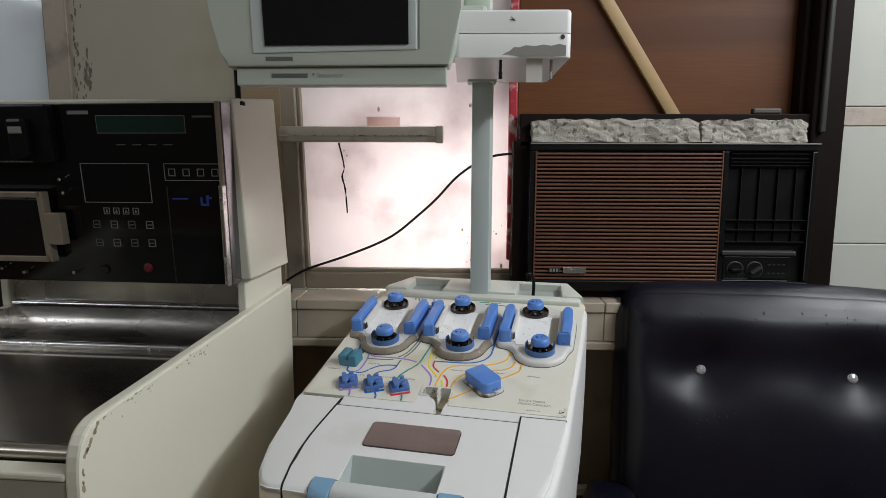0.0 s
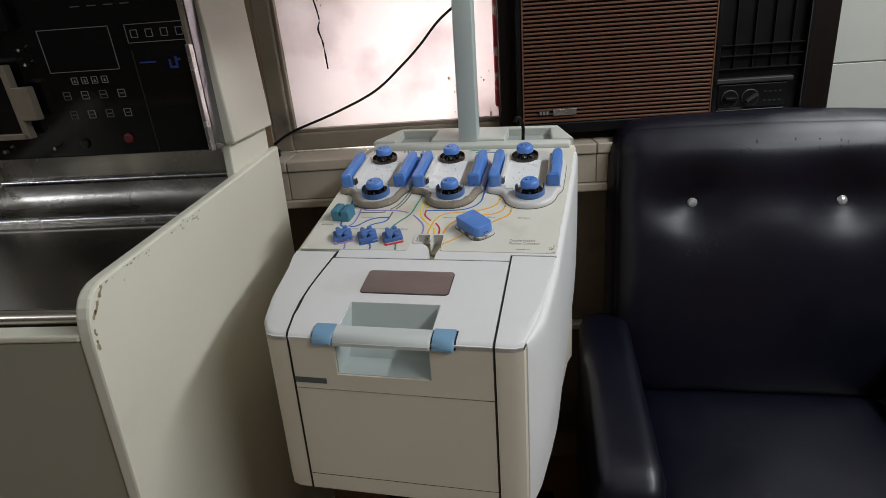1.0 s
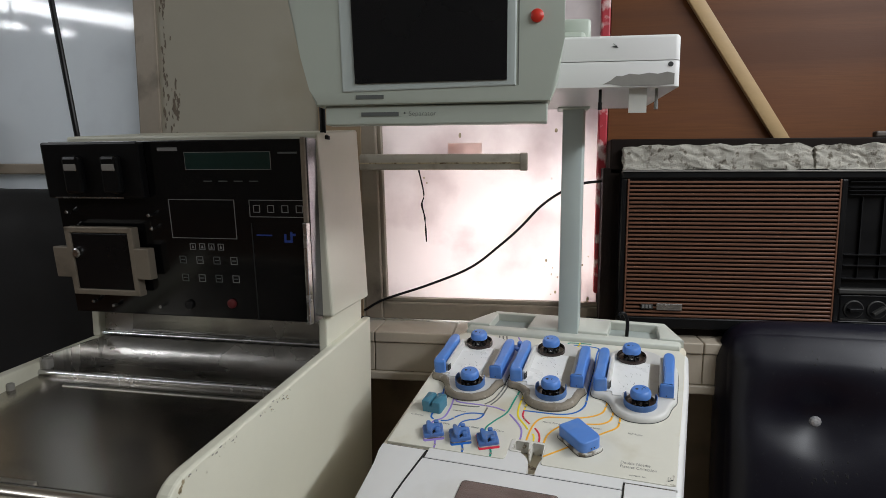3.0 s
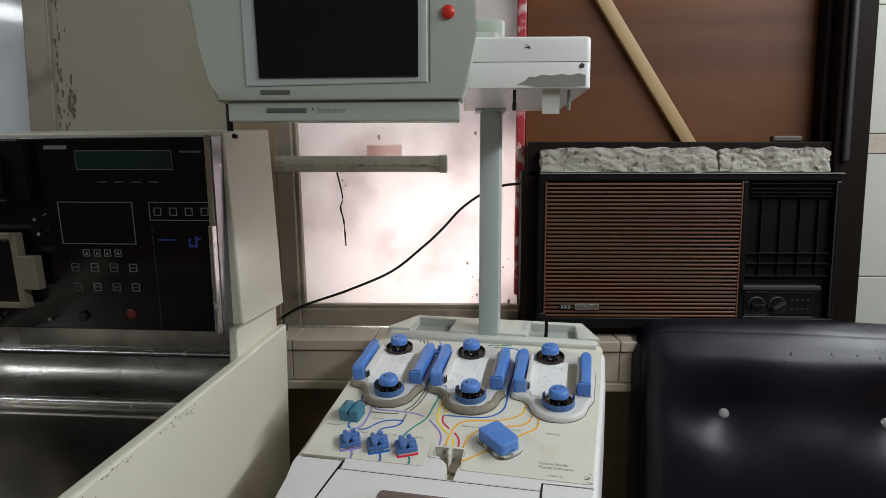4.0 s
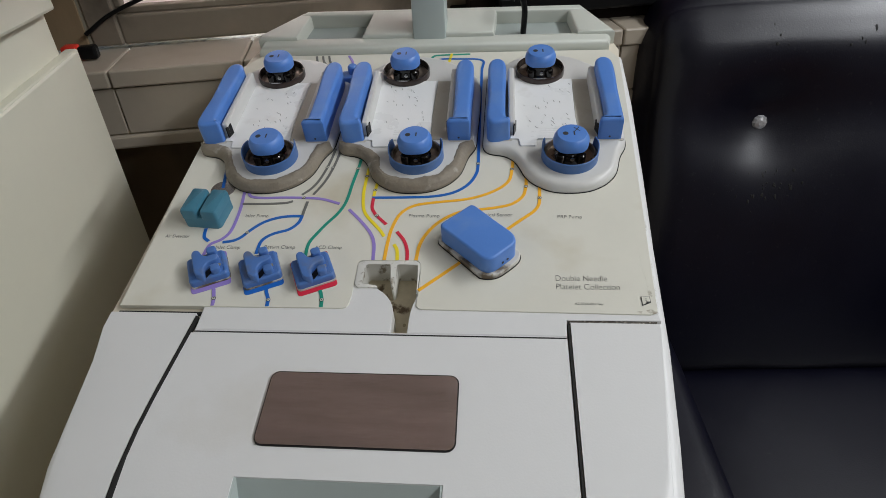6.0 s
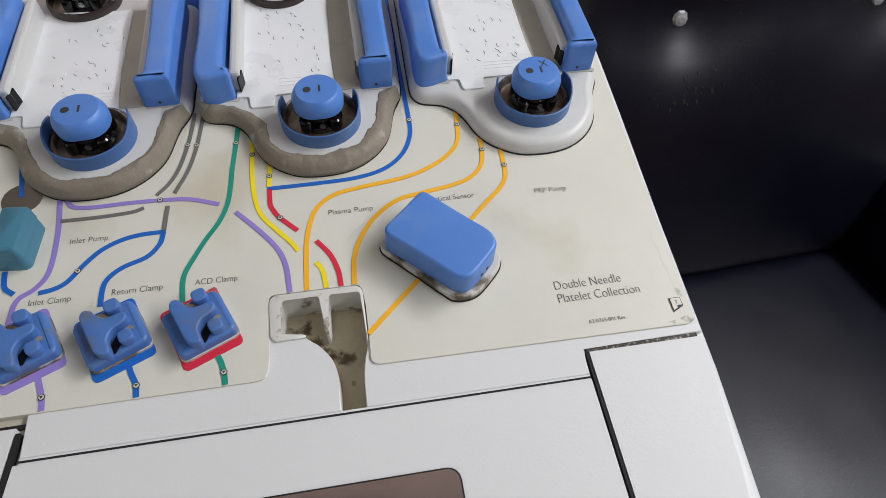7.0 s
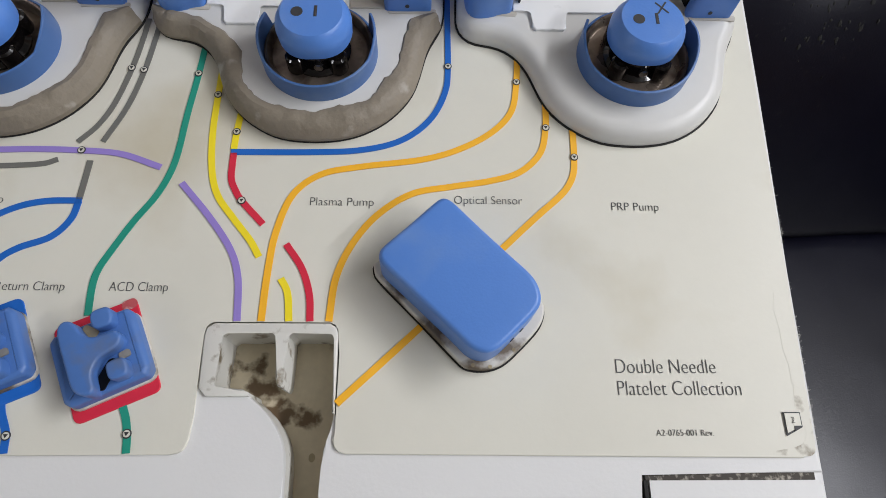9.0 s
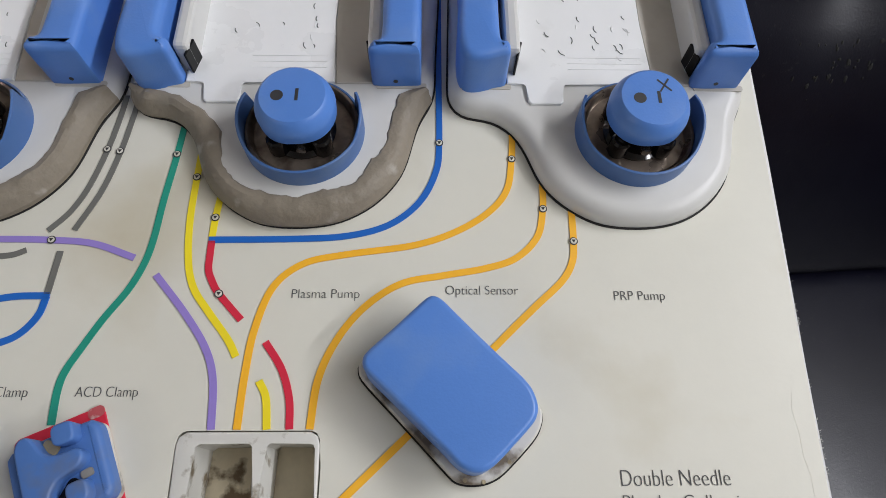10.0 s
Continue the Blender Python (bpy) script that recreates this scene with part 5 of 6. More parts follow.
for x, y, r in ((0.2425, 0.0005, 0.0016), (0.2362, 0.0415, 0.0008), (0.2405, -0.0120, 0.0011), (0.2440, -0.0150, 0.0012)):
    dp("dirt_spot", lathe([(r, -0.0216), (r * 0.9, -0.0212)], 9, pose(x, y, -0.0006 + r * 0.2) @ Matrix.Diagonal((1, 1.3, 1, 1))), GRIME, "", rim)

# pump stations
OUT = [(-0.072, 0.345), (-0.0746, 0.224), (-0.0742, 0.2095), (-0.0704, 0.2020), (-0.0642, 0.1989), (-0.0554, 0.1980), (-0.0468, 0.1933), (-0.0404, 0.1851), (-0.0365, 0.1756), (-0.0323, 0.1641), (-0.0257, 0.1550), (-0.0166, 0.1476), (-0.0064, 0.1424), (0.0053, 0.1407), (0.0184, 0.1410), (0.0307, 0.1438), (0.0426, 0.1506), (0.0512, 0.1593), (0.0580, 0.1710), (0.0640, 0.1950), (0.0708, 0.2090), (0.0725, 0.230), (0.072, 0.330), (0.040, 0.368), (0.015, 0.381), (-0.015, 0.384), (-0.040, 0.374), (-0.062, 0.352)]
RING = even(OUT, 0.004)


def inset(points, d):
    """The closed outline moved inwards by d."""
    n = len(points)
    out = []
    for i in range(n):
        t = (Vector(points[(i + 1) % n]) - Vector(points[i - 1])).normalized()
        out.append((points[i][0] - t.y * d, points[i][1] + t.x * d))
    return out


def putty_band(path, m, seed):
    """Putty pressed along the edge of a station: a flattish band with a bulged face, kinked and uneven in width."""
    bm = bmesh.new()
    r = random.Random(seed)
    n, rows, knots = len(path), [], [r.uniform(0.0085, 0.0135) for _ in range(14)]
    for i, (x, y) in enumerate(path):
        d = (Vector(path[min(i + 1, n - 1)]) - Vector(path[max(i - 1, 0)])).normalized()
        side = Vector((-d.y, d.x))
        k = i / (n - 1) * 12.99
        w = knots[int(k)] * (1 - k % 1) + knots[int(k) + 1] * (k % 1)
        w *= min(1.0, 0.35 + 0.22 * min(i, n - 1 - i)) * (1 + 0.12 * noise.noise(Vector((x, y, seed)) * 260))
        q = Vector((x * 130, y * 130, seed))
        lump = 0.0011 * noise.noise(q) + 0.0006 * noise.noise(q * 3.1)
        prof = ((0.0002, 0.0022), (-0.0004, 0.0050), (0.0012, 0.0086), (0.34 * w, 0.0116 + 0.6 * lump), (0.64 * w, 0.0129 + 0.8 * lump), (0.94 * w, 0.0124 + 0.4 * lump), (w + 0.0006, 0.0110), (0.5 * w, 0.0040))
        rows.append([bm.verts.new((x + side.x * o, y + side.y * o, z)) for o, z in prof])
    for a, b in zip(rows, rows[1:]):
        for k in range(8):
            bm.faces.new((a[k], a[(k + 1) % 8], b[(k + 1) % 8], b[k]))
    bm.faces.new(rows[0][::-1])
    bm.faces.new(rows[-1])
    bmesh.ops.transform(bm, matrix=m, verts=bm.verts)
    return bm


def front_collar(c):
    """A thin blue skirt round the pump, low at the back, with a raised horn at either side."""
    bm = bmesh.new()
    rows = []
    for k in range(72):
        deg = 5 * k
        a = radians(deg)
        if 25 < deg < 155:
            h = 0.0150
        elif deg <= 25 or deg >= 335:
            h = 0.0270 - 0.0045 * min(1, (((deg + 180) % 360 - 180 - 15) / 40) ** 2)
        elif 155 <= deg <= 205:
            h = 0.0262 - 0.0037 * min(1, ((deg - 166) / 38) ** 2)
        else:
            h = 0.0225
        rows.append([bm.verts.new((r * math.cos(a), r * math.sin(a), z)) for r, z in ((0.0277, 0.0098), (0.0277, h - 0.0003), (0.0273, h), (0.0267, h), (0.0264, h - 0.0003), (0.0262, 0.0098))])
    for k in range(72):
        a, b = rows[k], rows[(k + 1) % 72]
        for i in range(6):
            bm.faces.new((a[i], a[(i + 1) % 6], b[(i + 1) % 6], b[i]))
    bmesh.ops.transform(bm, matrix=c, verts=bm.verts)
    return bm


def station(x0, putty, bx, label):
    m = pose(x0, 0, 0)
    st = dp("pump_station", pillow(inset(RING, 0.0007), -0.001, 0.0115, 0.0075, m, 6), STATION, label, None, 60)
    # black plate showing all round: the gap plus the shadow under the edge
    dp("station_shadow_gap", pillow(inset(RING, -0.0002), 0.0005, 0.0019, 0.0002, m, 2), GAP, "dark gap and painted contact shadow round the station", st)
    dp("tray", prism([(-0.046, 0.325), (-0.046, 0.2122), (-0.0380, 0.2122), (-0.0365, 0.2110), (-0.0363, 0.2020), (-0.0350, 0.2005), (-0.0210, 0.2005), (-0.0197, 0.2018), (-0.0195, 0.2110), (-0.0180, 0.2122), (0.0245, 0.2122), (0.0225, 0.250), (0.0240, 0.322)], 0.008, 0.0130, 0.0006, m), TRAY, "white embossed cassette tray", st)
    dp("tray_floor", prism([(0.0250, 0.2122), (0.0460, 0.2122), (0.0460, 0.322), (0.0245, 0.322), (0.0230, 0.250)], 0.008, 0.0124, 0.0004, m), SOILED, "soiled beige tray floor", st)
    r4 = random.Random(int(x0 * 1000))
    for i in range(34):
        x, y, a = r4.uniform(-0.030, 0.019), r4.uniform(0.226, 0.312), r4.choice((r4.uniform(5.6, 6.4), r4.uniform(2.4, 3.4)))
        w = r4.uniform(0.0016, 0.0036)
        dp("tray_rib", sweep([(x + w * math.cos(a + k * 0.42), y + w * math.sin(a + k * 0.42), 0.0131) for k in range(4)], 0.00024, 4, 1, m), INKGREY if i % 3 else TRAY, "", st)
    for k in range(3):
        dp("tray_crease", box(-0.016, 0.020, 0.2205 + 0.0035 * k, 0.2209 + 0.0035 * k, 0.0128, 0.01325, m=m), TRAY, "", st)
    for s in (-1, 1):
        dp("tray_wall", box(s * 0.0445 - 0.0035, s * 0.0445 + 0.0035, 0.219, 0.322, 0.010, 0.029, 0.002, m=m), STATION, "grey side rail", st)
        dp("latch_blade", box(-0.0006, 0.0006, -0.005, 0.005, 0.013, 0.0255, 0.0004, m=m @ pose(s * 0.0415, 0.2215, 0, 0, 0, s * 14)), BLACK, "black latch blade", st)
        foot = [(-s * 0.0112, 0.2112), (-s * 0.0112, 0.2172), (-s * 0.0098, 0.2190), (-s * 0.0068, 0.2215), (-s * 0.0066, 0.260), (-s * 0.0066, 0.3215), (s * 0.0110, 0.3215), (s * 0.0110, 0.260), (s * 0.0110, 0.2112)]
        arm = pillow(even(foot if s < 0 else foot[::-1], 0.0016, True, 1), 0.0105, 0.0372, 0.0042, m @ pose(0.0545 if s > 0 else -0.0578, 0, 0), 5)
        dp("bracket_arm", arm, BLUE, "bright blue bracket arm", st, 50)
        dp("peg_hole", lathe([(0.0011, 0), (0.0011, 0.0005)], 8, m @ pose(0.0545 - 0.001 if s > 0 else -0.0568, 0.2111, 0.0155, 90, 0, 0)), INK, "", st)
        dp("dust_line", prism(rounded(s * 0.056 - 0.012, s * 0.056 + 0.012, 0.2095, 0.2125, 0.001), 0.0112, 0.0119, 0, m), SOILED, "dust along the bracket's foot", st)
    for (cx, cy, front) in ((0.012, 0.1845, True), (bx, 0.338, False)):
        c = m @ pose(cx, cy, 0)
        dp("pump_well", lathe([(0.0255, 0.0100), (0.0255, 0.0120)], 32, c), WELL, "smoky brown pump well", st)
        if front:
            dp("pump_collar", front_collar(c), COLLAR, "faded blue collar", st, 40)
            dp("collar_liner", lathe([(0.0258, 0.0118), (0.0256, 0.0168), (0.0244, 0.0172), (0.0232, 0.0160), (0.0228, 0.0118)], 40, c), WELL, "worn metal liner", st, 40)
        else:
            collar = lathe([(0.0275, 0.010), (0.0278, 0.0170), (0.0270, 0.0190), (0.0258, 0.0190), (0.0250, 0.0112)], 40, c)
            dp("pump_collar", collar, SMOKE, "smoky brown collar", st, 40)
        dp("roller_hub", lathe([(0.0145, 0.011), (0.0150, 0.0135), (0.0128, 0.0150), (0.0128, 0.0210), (0.0140, 0.0225), (0.0140, 0.0275)], 28, c), HUB, "glossy black roller hub", st, 40)
        for a in range(4):
            dp("roller", lathe([(0.0042, 0.0125), (0.0046, 0.0135), (0.0046, 0.0215), (0.0036, 0.0225)], 12, c @ pose(0.0138 * math.cos(a * 1.57 + 3.93), 0.0138 * math.sin(a * 1.57 + 3.93), 0)), HUB, "glossy black roller", st, 40)
        dp("hub_screw", lathe([(0.0022, 0), (0.0022, 0.0016), (0.0012, 0.0019)], 12, c @ pose(0.0012, -0.0130, 0.0190, 90, 0, 0)), CHROME, "small bright screw", st)
        knob = lathe([(0.0160, 0.0258), (0.0170, 0.0266), (0.0174, 0.0325), (0.0169, 0.0350), (0.0150, 0.0386), (0.0138, 0.0396), (0.0080, 0.0399)], 36, c)
        back_c = c.inverted()
        for v in knob.verts:
            q = back_c @ v.co
            if q.z < 0.0270 and q.y < 0:
                v.co.z += 0.0018 * max(0.0, 1 - abs(q.x - 0.001) / 0.011)
        dp("pump_knob", knob, BLUE, "domed blue pump knob", st, 35)
        dp("knob_hole", lathe([(0.0027, 0.0392), (0.0027, 0.0400)], 14, c @ pose(-0.0062, -0.0006, 0)), INK, "", st)
        dp("knob_slot", box(0.0014, 0.0027, -0.0032, 0.0028, 0.0392, 0.0401, m=c), INK, "", st)
    if putty:
        path = even([(x, y) for x, y in OUT[2:21]], 0.0028, False)
        dp("putty_bead", putty_band(path, m, int(x0 * 100)), PUTTY, "grey-brown putty smeared along the edge", st, 32)
    return st


s3 = station(0.3790, False, -0.011, "clean white pump station")
station(0.2265, True, -0.014, "white pump station sealed with putty")
station(0.0755, True, -0.014, "white pump station sealed with putty")
for k in (1, -1):
    dp("pen_mark", box(-0.0004, 0.0004, -0.004, 0.004, 0.0396, 0.0400, m=pose(0.3960, 0.1905, 0, 0, 0, 38 * k + 5)), INK, "pen cross", s3)
dp("tube_guide", prism(rounded(-0.012, 0.012, -0.009, 0.009, 0.004), 0, 0.016, 0.003, pose(0.146, 0.335, 0)), BLUE, "small blue tube guide", smooth=40)
dp("tube_guide", lathe([(0.006, 0.01), (0.006, 0.024), (0.004, 0.026)], 14, pose(0.149, 0.338, 0)), BLUE, smooth=40)


def clamp(x, y, mat, label):
    m = pose(x, y, 0)
    q = pose(x - 0.0002, y + 0.0008, 0, 0, 0, 23.8)
    base = dp("clamp_base", prism(rounded(-0.0172, 0.0172, -0.0210, 0.0210, 0.003), 0.0004, 0.0019, 0.0003, q), mat, label)
    b = pose(x + 0.0005, y + 0.0004, 0, 0, 0, 24.8)
    dp("clamp_seat", prism(rounded(-0.0172, 0.0172, -0.0158, 0.0152, 0.004), 0.0018, 0.0036, 0.0004, b), SEATMAT, "grimy white seat", base)
    dp("clamp_block", pillow(even(rounded(-0.0168, 0.0170, -0.0150, 0.0154, 0.004), 0.0012), 0.0034, 0.0105, 0.0026, b), CLAMPBLUE, "worn blue clamp block", base, 40)
    jaw = [(-0.0141, 0.0078), (-0.0139, 0.0116), (-0.0117, 0.0131), (-0.0085, 0.0121), (-0.0044, 0.0079), (-0.0005, 0.0067), (0.0029, 0.0077), (0.0056, 0.0088), (0.0080, 0.0095), (0.0106, 0.0078), (0.0108, 0.0047), (0.0090, 0.0024), (0.0059, 0.0002), (0.0037, -0.0017), (0.0028, -0.0043), (0.0023, -0.0069), (0.0034, -0.0105), (0.0046, -0.0133), (0.0036, -0.0153), (0.0013, -0.0158), (-0.0017, -0.0152), (-0.0042, -0.0130), (-0.0073, -0.0070), (-0.0112, 0.0011)]
    dp("clamp_jaw", pillow(even(jaw[::-1], 0.0010), 0.0070, 0.0168, 0.0013, m), CLAMPBLUE, "worn blue clamp jaw", base, 40)
    dp("clamp_tab", pillow(even(rounded(-0.0036, 0.0046, -0.0040, 0.0040, 0.0022), 0.0009), 0.0070, 0.0166, 0.0012, m @ pose(0.0010, 0.0144, 0, 0, 0, 22)), CLAMPBLUE, "", base, 40)
    dp("clamp_tab", pillow(even(rounded(-0.0040, 0.0038, -0.0040, 0.0038, 0.0020), 0.0009), 0.0070, 0.0164, 0.0012, m @ pose(0.0112, -0.0052, 0, 0, 0, 24)), CLAMPBLUE, "", base, 40)
    dp("clamp_slot", prism(rounded(-0.0026, 0.0022, -0.0085, 0.0045, 0.002), 0.0095, 0.0110, 0, m @ pose(0.0064, -0.0050, 0, 0, 0, -22)), BLACK, "", base)
    dp("clamp_slot", prism(rounded(-0.0045, 0.0020, -0.0022, 0.0018, 0.0012), 0.0095, 0.0110, 0, m @ pose(-0.0030, 0.0098, 0, 0, 0, -20)), GRIME, "", base)
    dp("clamp_dirt", prism(rounded(-0.0020, 0.0024, -0.0016, 0.0014, 0.001), 0.0095, 0.0112, 0, m @ pose(0.0108, 0.0012, 0, 0, 0, 30)), PRIMER, "grey-brown dirt in the gap", base)


clamp(0.0664, 0.0372, L_PURPLE, "purple clamp plate")
clamp(0.1137, 0.0370, L_BLUE, "blue clamp plate")
clamp(0.1609, 0.0367, L_RED, "red clamp plate with a worn corner")
dp("worn_corner", prism(rounded(-0.0035, 0.0028, -0.0020, 0.0024, 0.0018), 0.0014, 0.0021, 0, pose(0.1662, 0.0607, 0, 0, 0, 24)), WORNRED, "scuffed red corner")
ad = dp("air_detector", prism(rounded(-0.0180, 0.0180, -0.0165, 0.0165, 0.004), 0.001, 0.014, 0.003, pose(0.0435, 0.1095, 0, 0, 0, -5)), TEAL, "teal slotted air detector", smooth=40)
for s in (-1, 1):
    dp("jaw", prism(rounded(-0.0082, 0.0082, -0.0165, 0.0165, 0.003), 0.012, 0.0225, 0.003, pose(0.0435 + s * 0.0098, 0.1095 - s * 0.0009, 0, 0, 0, -5)), TEAL, "", ad, 40)
dp("foil_patch", prism(rounded(-0.0125, 0.0125, -0.0118, 0.0118, 0.0110), 0.0012, 0.0015, 0, pose(0.0440, 0.1478, 0)), CHROME, "dull metal patch")

# optical sensor
COVER = [(0.2971, 0.1011), (0.2941, 0.0993), (0.2835, 0.0890), (0.2726, 0.0787), (0.2710, 0.0751), (0.2724, 0.0711), (0.2809, 0.0629), (0.2915, 0.0526), (0.3019, 0.0424), (0.3063, 0.0379), (0.3098, 0.0359), (0.3134, 0.0353), (0.3170, 0.0364), (0.3206, 0.0390), (0.3270, 0.0452), (0.3329, 0.0512), (0.3355, 0.0550), (0.3358, 0.0600), (0.3329, 0.0667), (0.3240, 0.0758), (0.3147, 0.0852), (0.3070, 0.0932), (0.3005, 0.0998)]
SEAT = [(0.2965, 0.0975), (0.2693, 0.0805), (0.2674, 0.0766), (0.2691, 0.0718), (0.2860, 0.0541), (0.3035, 0.0357), (0.3065, 0.0336), (0.3103, 0.0326), (0.3162, 0.0328), (0.3221, 0.0349), (0.3282, 0.0399), (0.3376, 0.0496), (0.3407, 0.0558), (0.3408, 0.0605), (0.3360, 0.0660)]
sens = dp("optical_sensor", pillow(even(inset(SEAT, 0.0007), 0.0015, True, 1), 0.001, 0.0062, 0.0012), SEATMAT, "white grimy sensor seat", smooth=40)
# black outline put in as the contact shadow of the seat
dp("seat_shadow_ring", prism(even(SEAT, 0.0015, True, 1), 0.0008, 0.0019, 0), GAP, "painted shadow ring round the seat", sens)
dp("sensor_cover", pillow(even([(x, y + 0.0010) for x, y in COVER], 0.0012, True, 1), 0.0060, 0.0242, 0.0024, None, 6), BLUE, "smooth blue sensor cover", sens, 40)
for u, v in ((0.3095, 0.0348), (0.3165, 0.0342), (0.3265, 0.0412)):
    dp("screw_hole", lathe([(0.0009, 0.0058), (0.0008, 0.0064)], 9, pose(u, v, 0)), GRIME, "", sens)
for u, v in ((0.3292, 0.0485), (0.3252, 0.0445)):
    dp("side_hole", lathe([(0.0012, -0.0002), (0.0012, 0.0004)], 10, pose(u, v, 0.0105, 90, 0, 45)), INK, "", sens)

# pole, scale head, monitor


def hp(name, bm, mat, label="", parent=None, smooth=None, at=(0.161, -0.180)):
    """A part built in room directions round a point of the plan."""
    o = mac.matrix_world.inverted() @ Matrix.Translation((at[0], at[1], 0))
    bmesh.ops.transform(bm, matrix=o, verts=bm.verts)
    return mp(name, bm, mat, label, parent, smooth)


pole = hp("pole", box(-0.021, 0.021, -0.018, 0.020, 1.06, 1.575, 0.003, m=pose(0, 0, 0, 0, 0, -11.64)), POLEMAT, "grey-green square pole", smooth=40)
hp("pole_collar", box(-0.034, 0.030, -0.030, 0.034, 1.556, 1.594, 0.004), GREYGREEN, "grey collar", pole, 40)
hp("hex_screw", lathe([(0.005, 0), (0.005, 0.004)], 6, pose(-0.012, -0.030, 1.573, 90, 0, 0)), PRIMER, "", pole)
head = hp("scale_head", prism(rounded(0.104, 0.302, -0.48, -0.16, 0.009), 1.5605, 1.6000, 0.0015), LID, "cream scale head with flaking paint", None, 50, (0, 0))
hp("head_cover", prism(rounded(0.104, 0.302, -0.48, -0.16, 0.009), 1.6008, 1.640, 0.006, seg=3), LID, "cream head cover", head, 50, (0, 0))
hp("head_block", box(0.118, 0.170, -0.42, -0.30, 1.638, 1.682, 0.006), GREYGREEN, "grey block", head, 50, (0, 0))
flake = [(0.185, 1.5650), (0.195, 1.5655), (0.215, 1.5615), (0.24, 1.5620), (0.27, 1.5615), (0.293, 1.5635), (0.293, 1.5800), (0.282, 1.5825), (0.268, 1.5795), (0.255, 1.5815), (0.240, 1.5790), (0.225, 1.5805), (0.214, 1.5770), (0.205, 1.5775), (0.197, 1.5710)]
hp("bare_patch", prism(flake, -0.0004, 0.0006, 0, pose(0, -0.4803, 0, 90, 0, 0)), PRIMER, "grey patch of bare metal", head, None, (0, 0))
hp("chip", prism([(0.196, 1.6225), (0.204, 1.6240), (0.199, 1.6275), (0.207, 1.6205)], -0.0004, 0.0006, 0, pose(0, -0.4803, 0, 90, 0, 0)), INK, "", head, None, (0, 0))
hp("screw", lathe([(0.004, 0), (0.004, 0.0008)], 10, pose(0.287, -0.4800, 1.594, 90, 0, 0)), INK, "", head, None, (0, 0))
hp("tape", box(0.228, 0.256, -0.462, -0.4608, 1.522, 1.562), PAPER, "strip of translucent tape", head, None, (0, 0))
for x, s in ((0.184, 0.034), (0.272, 0.034)):
    hp("hook_pin", sweep([(x, -0.455, 1.562), (x, -0.455, 1.562 - s)], 0.0026, 8), PRIMER if x > 0.2 else BLACK, "bag hook pin", head, None, (0, 0))
    hp("hook_tip", lathe([(0.0034, 0), (0.0034, 0.012)], 8, pose(x, -0.455, 1.562 - s)), CHROME if x > 0.2 else BLACK, "", head, None, (0, 0))
MY = -0.66
shell = [(-0.2245, 1.5185), (0.0985, 1.5205), (0.1080, 1.545), (0.1155, 1.60), (0.1155, 1.78), (-0.262, 1.78), (-0.262, 1.66), (-0.2450, 1.585), (-0.2330, 1.540)]
mon = hp("monitor", prism(shell, 0.0, 0.05, 0.004, pose(0, MY + 0.05, 0, 90, 0, 0)), GREYGREEN, "grey-green display housing", None, 40, (0, 0))
hp("monitor_back", loft([(x, [(MY + 0.05, 1.525), (MY + 0.05, 1.775), (MY + 0.25, 1.74), (MY + 0.25, 1.56)]) for x in (-0.235, 0.095)]), GREYGREEN, "", mon, None, (0, 0))
hp("bezel_frame", prism([(-0.185, 1.536), (0.053, 1.541), (0.053, 1.735), (-0.191, 1.735)], -0.003, 0.004, 0.002, pose(0, MY + 0.002, 0, 90, 0, 0)), POLEMAT, "paler screen surround", mon, None, (0, 0))
hp("screen", prism([(-0.166, 1.547), (0.041, 1.5485), (0.041, 1.722), (-0.173, 1.722)], -0.001, 0.0055, 0, pose(0, MY + 0.001, 0, 90, 0, 0)), SCREEN, "black unlit screen", mon, None, (0, 0))
hp("stop_button", lathe([(0.0085, 0), (0.0085, 0.004), (0.006, 0.006)], 20, pose(0.0795, MY, 1.629, 90, 0, 0)), RED, "round red stop button", mon, 40, (0, 0))
hp("seam", box(0.0555, 0.0565, MY - 0.0006, MY + 0.001, 1.5415, 1.76), INKGREY, "", mon, None, (0, 0))
hp("brand_bar", box(-0.166, -0.127, MY - 0.0008, MY + 0.0005, 1.5265, 1.5320), INKGREY, "", mon, None, (0, 0))
strip = hp("monitor_base", box(-0.2130, 0.0955, MY + 0.008, MY + 0.035, 1.4925, 1.5185, 0.002), GREYGREEN, "grey-green base strip", mon, None, (0, 0))
hp("brand_bar", box(-0.161, -0.108, MY + 0.007, MY + 0.0085, 1.5040, 1.5095), INKGREY, "", mon, None, (0, 0))
hp("brand_bar", box(-0.1005, -0.0985, MY + 0.007, MY + 0.0085, 1.5070, 1.5095), INKGREY, "", mon, None, (0, 0))
writing("Separator", 0.0098, mac.matrix_world.inverted() @ pose(-0.0940, MY + 0.0074, 1.5040, 90, 0, 0), INKGREY, mon, 1.0)
hp("swing_arm", box(-0.02, 0.16, -0.45, -0.17, 1.60, 1.655, 0.008), GREYGREEN, "grey arm", mon, None, (0, 0))
mp("pedestal", box(0.10, 0.36, 0.0, 0.34, 0.10, ZB, 0.01), BLACK, "dark pedestal")
mp("wheel_base", box(0.04, 0.42, -0.12, 0.42, 0.07, 0.12, 0.01), BLACK, "dark wheeled base")
for x in (0.07, 0.39):
    for y in (-0.09, 0.39):
        w = mp("castor", lathe([(0.035, -0.012), (0.038, 0), (0.035, 0.012)], 20, pose(x, y, 0.038, 0, 90, 0)), BLACK, "black castor wheel", smooth=40)
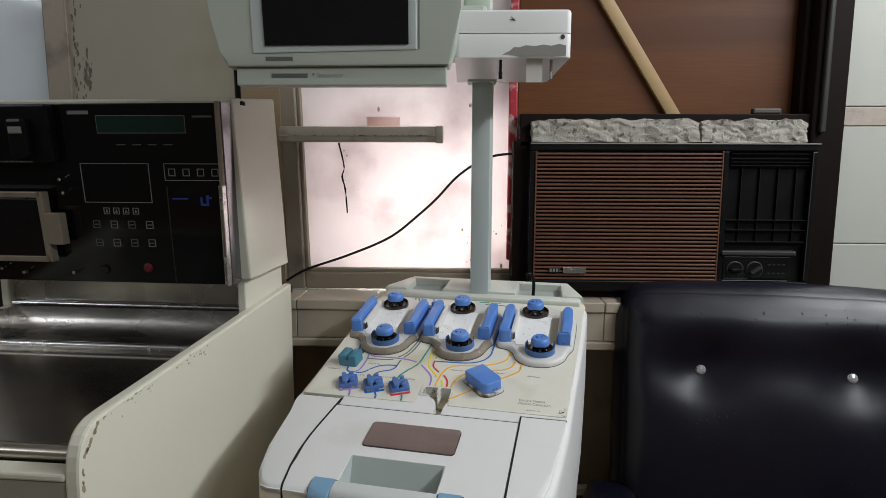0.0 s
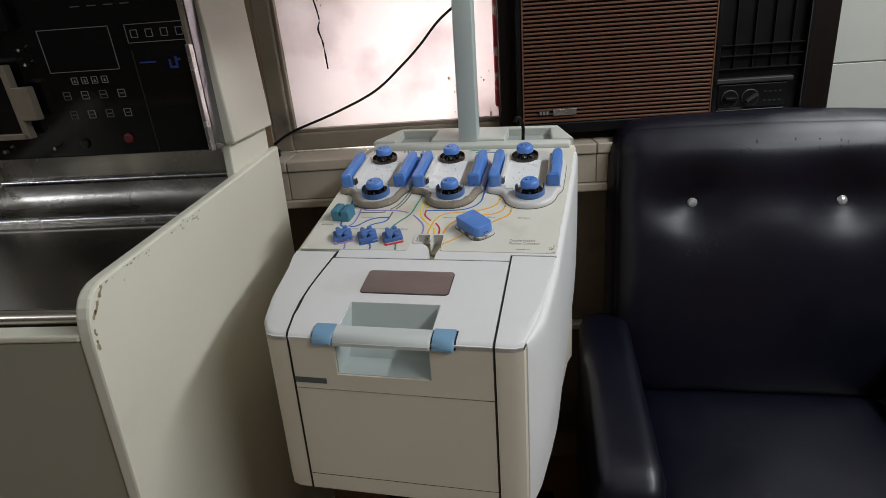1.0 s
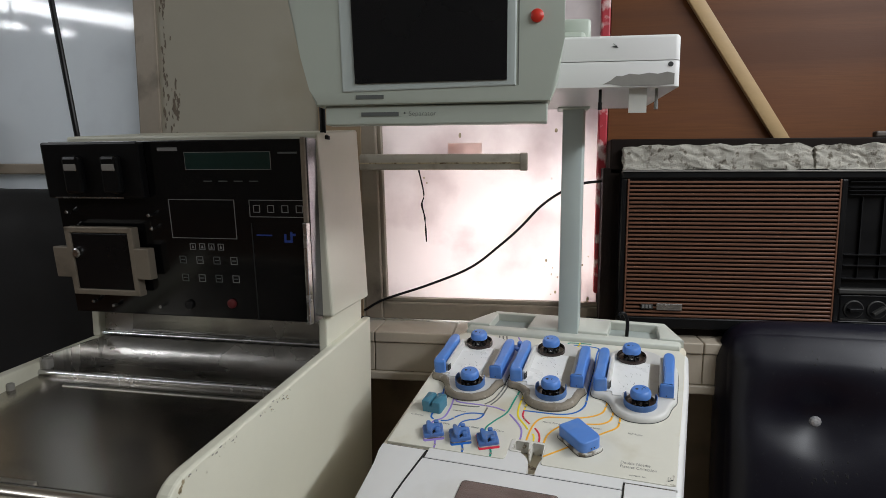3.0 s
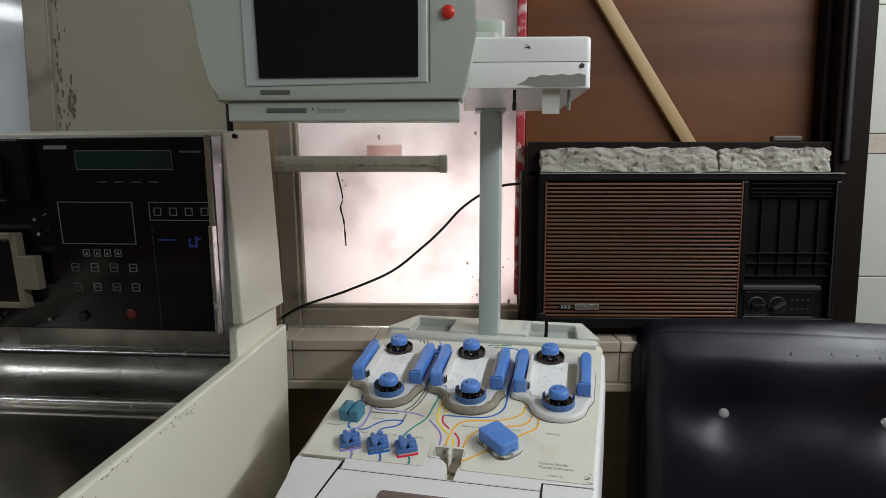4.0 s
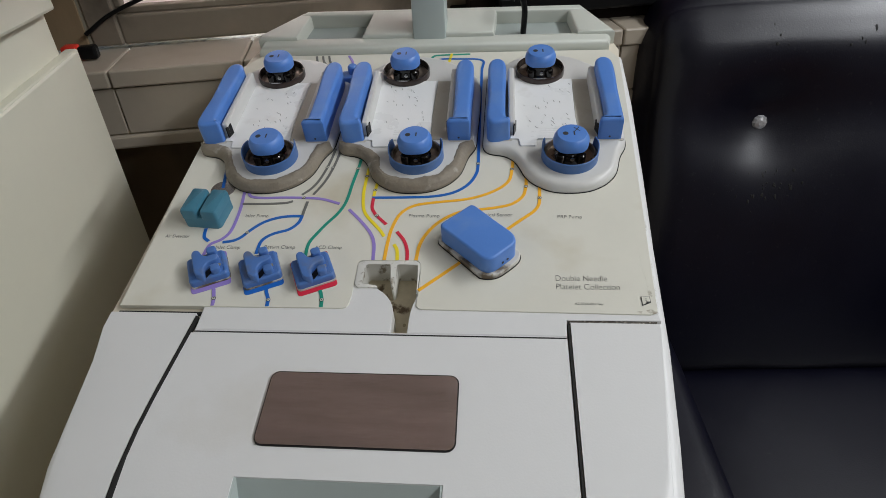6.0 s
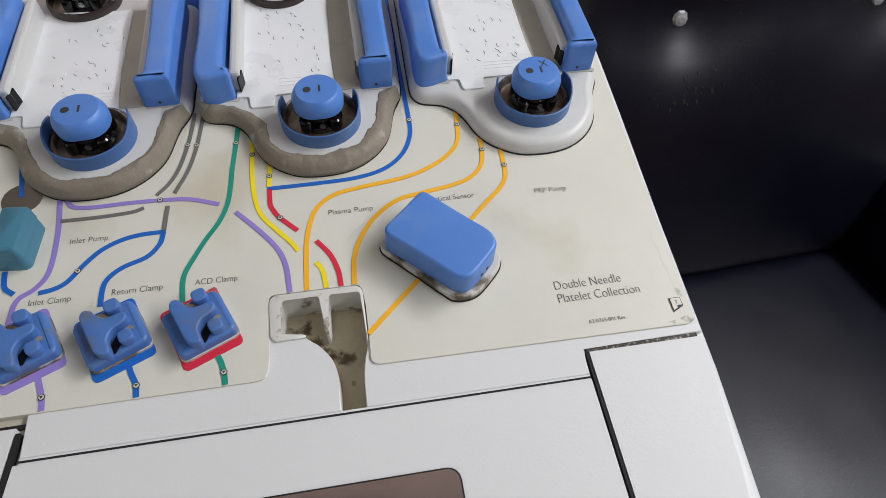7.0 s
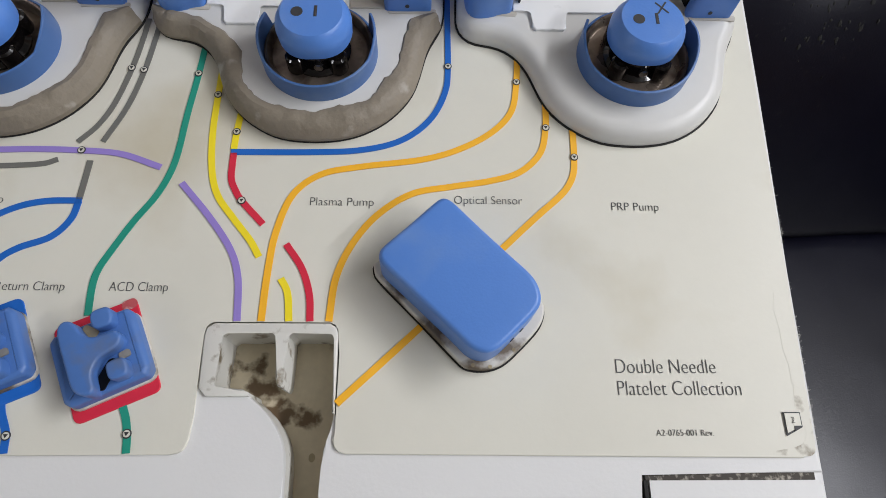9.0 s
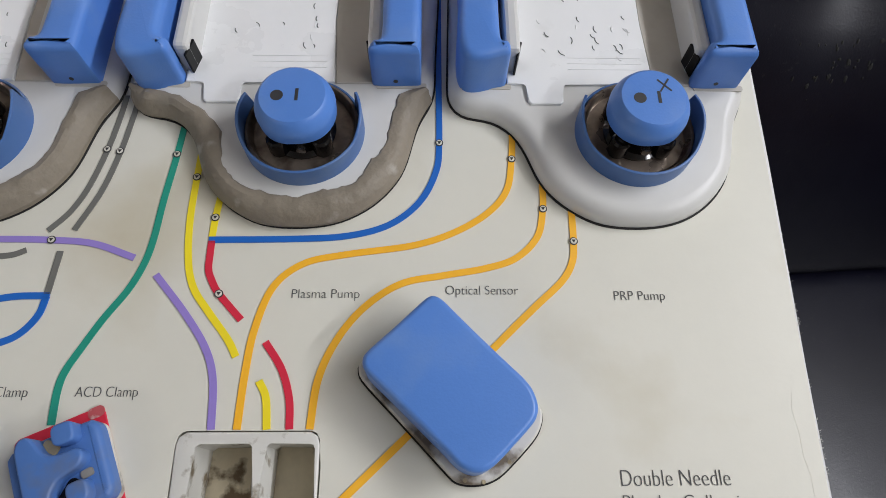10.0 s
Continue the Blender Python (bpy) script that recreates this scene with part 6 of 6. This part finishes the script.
cord = part("short_cord", sweep(spline([(0.352, 0.452, 0.0), (0.353, 0.455, 0.030), (0.348, 0.458, 0.048), (0.340, 0.455, 0.052), (0.336, 0.452, 0.044)], 6), 0.0038, 8), BLACK, None, "short black cord curling out of the machine's back edge", 60, mac.matrix_world @ DK)
tagged(cord, category="cord")
tagged(part("red_plug", box(-0.385, -0.362, 0.012, 0.034, 1.037, 1.060, 0.004), RED, None, "small red and black plug on the sill", 40), category="plug")
part("plug_body", box(-0.362, -0.335, 0.014, 0.032, 1.038, 1.058, 0.004), BLACK, bpy.data.objects["red_plug"])

# ---- tiles ----
sill = structure("sill", box(-4.2, 1.068, -0.036, 0.20, 0.925, 1.030), GRIME, "cream tiled window sill", category="sill")
face = top_tile = None
for i in range(16):
    x = -2.07 + i * 0.196
    for kind_ in ("face", "top"):
        first = face if kind_ == "face" else top_tile
        if first is None:
            bm = box(0.001, 0.195, -0.040, -0.0355, 0.936, 1.008, 0.0012, 1) if kind_ == "face" else box(0.001, 0.195, -0.046, 0.08, 1.010, 1.036, 0.003, 2)
            first = part("tile", bm, SILLTILE, sill)
            if kind_ == "face":
                face = first
            else:
                top_tile = first
            first.location.x = x
        else:
            t2 = first.copy()
            scene.collection.objects.link(t2)
            t2.location.x = x
part("lower_edge", box(-4.2, 1.068, -0.044, 0.05, 0.912, 0.934, 0.004), SILLTILE, sill, "cream lower sill edge")
structure("skirting_rail", box(0.25, 1.068, 0.03, 0.06, 0.475, 0.495, 0.003), CREAM, "pale rail low on the dado", category="trim")
tile = bandt = None
for i in range(5):
    for j, z in enumerate((0.88, 1.18, 1.48, 1.528, 1.828, 2.128, 2.428)):
        isband = j == 2
        h = 0.046 if isband else 0.298
        key = bandt if isband else tile
        if key is None:
            key = part("tile", box(0.0008, 0.1992, 0.0, 0.006, 0.0008, h, 0.0012, 1), BAND if isband else WALLTILE, tile_wall, "patterned border tile" if isband else "")
            if isband:
                bandt = key
            else:
                tile = key
            key.location = (1.068 + i * 0.2, 0.050, z)
        else:
            t2 = key.copy()
            scene.collection.objects.link(t2)
            t2.location = (1.068 + i * 0.2, 0.050, z)
ftile = None
for i in range(10):
    for j in range(10):
        if ftile is None:
            ftile = part("tile", box(0.001, 0.299, 0.001, 0.299, -0.004, 0.0, 0.001, 1), FLOORMAT, bpy.data.objects["floor"])
            t2 = ftile
        else:
            t2 = ftile.copy()
            scene.collection.objects.link(t2)
        t2.location = (-1.5 + i * 0.3, -2.95 + j * 0.3, 0)
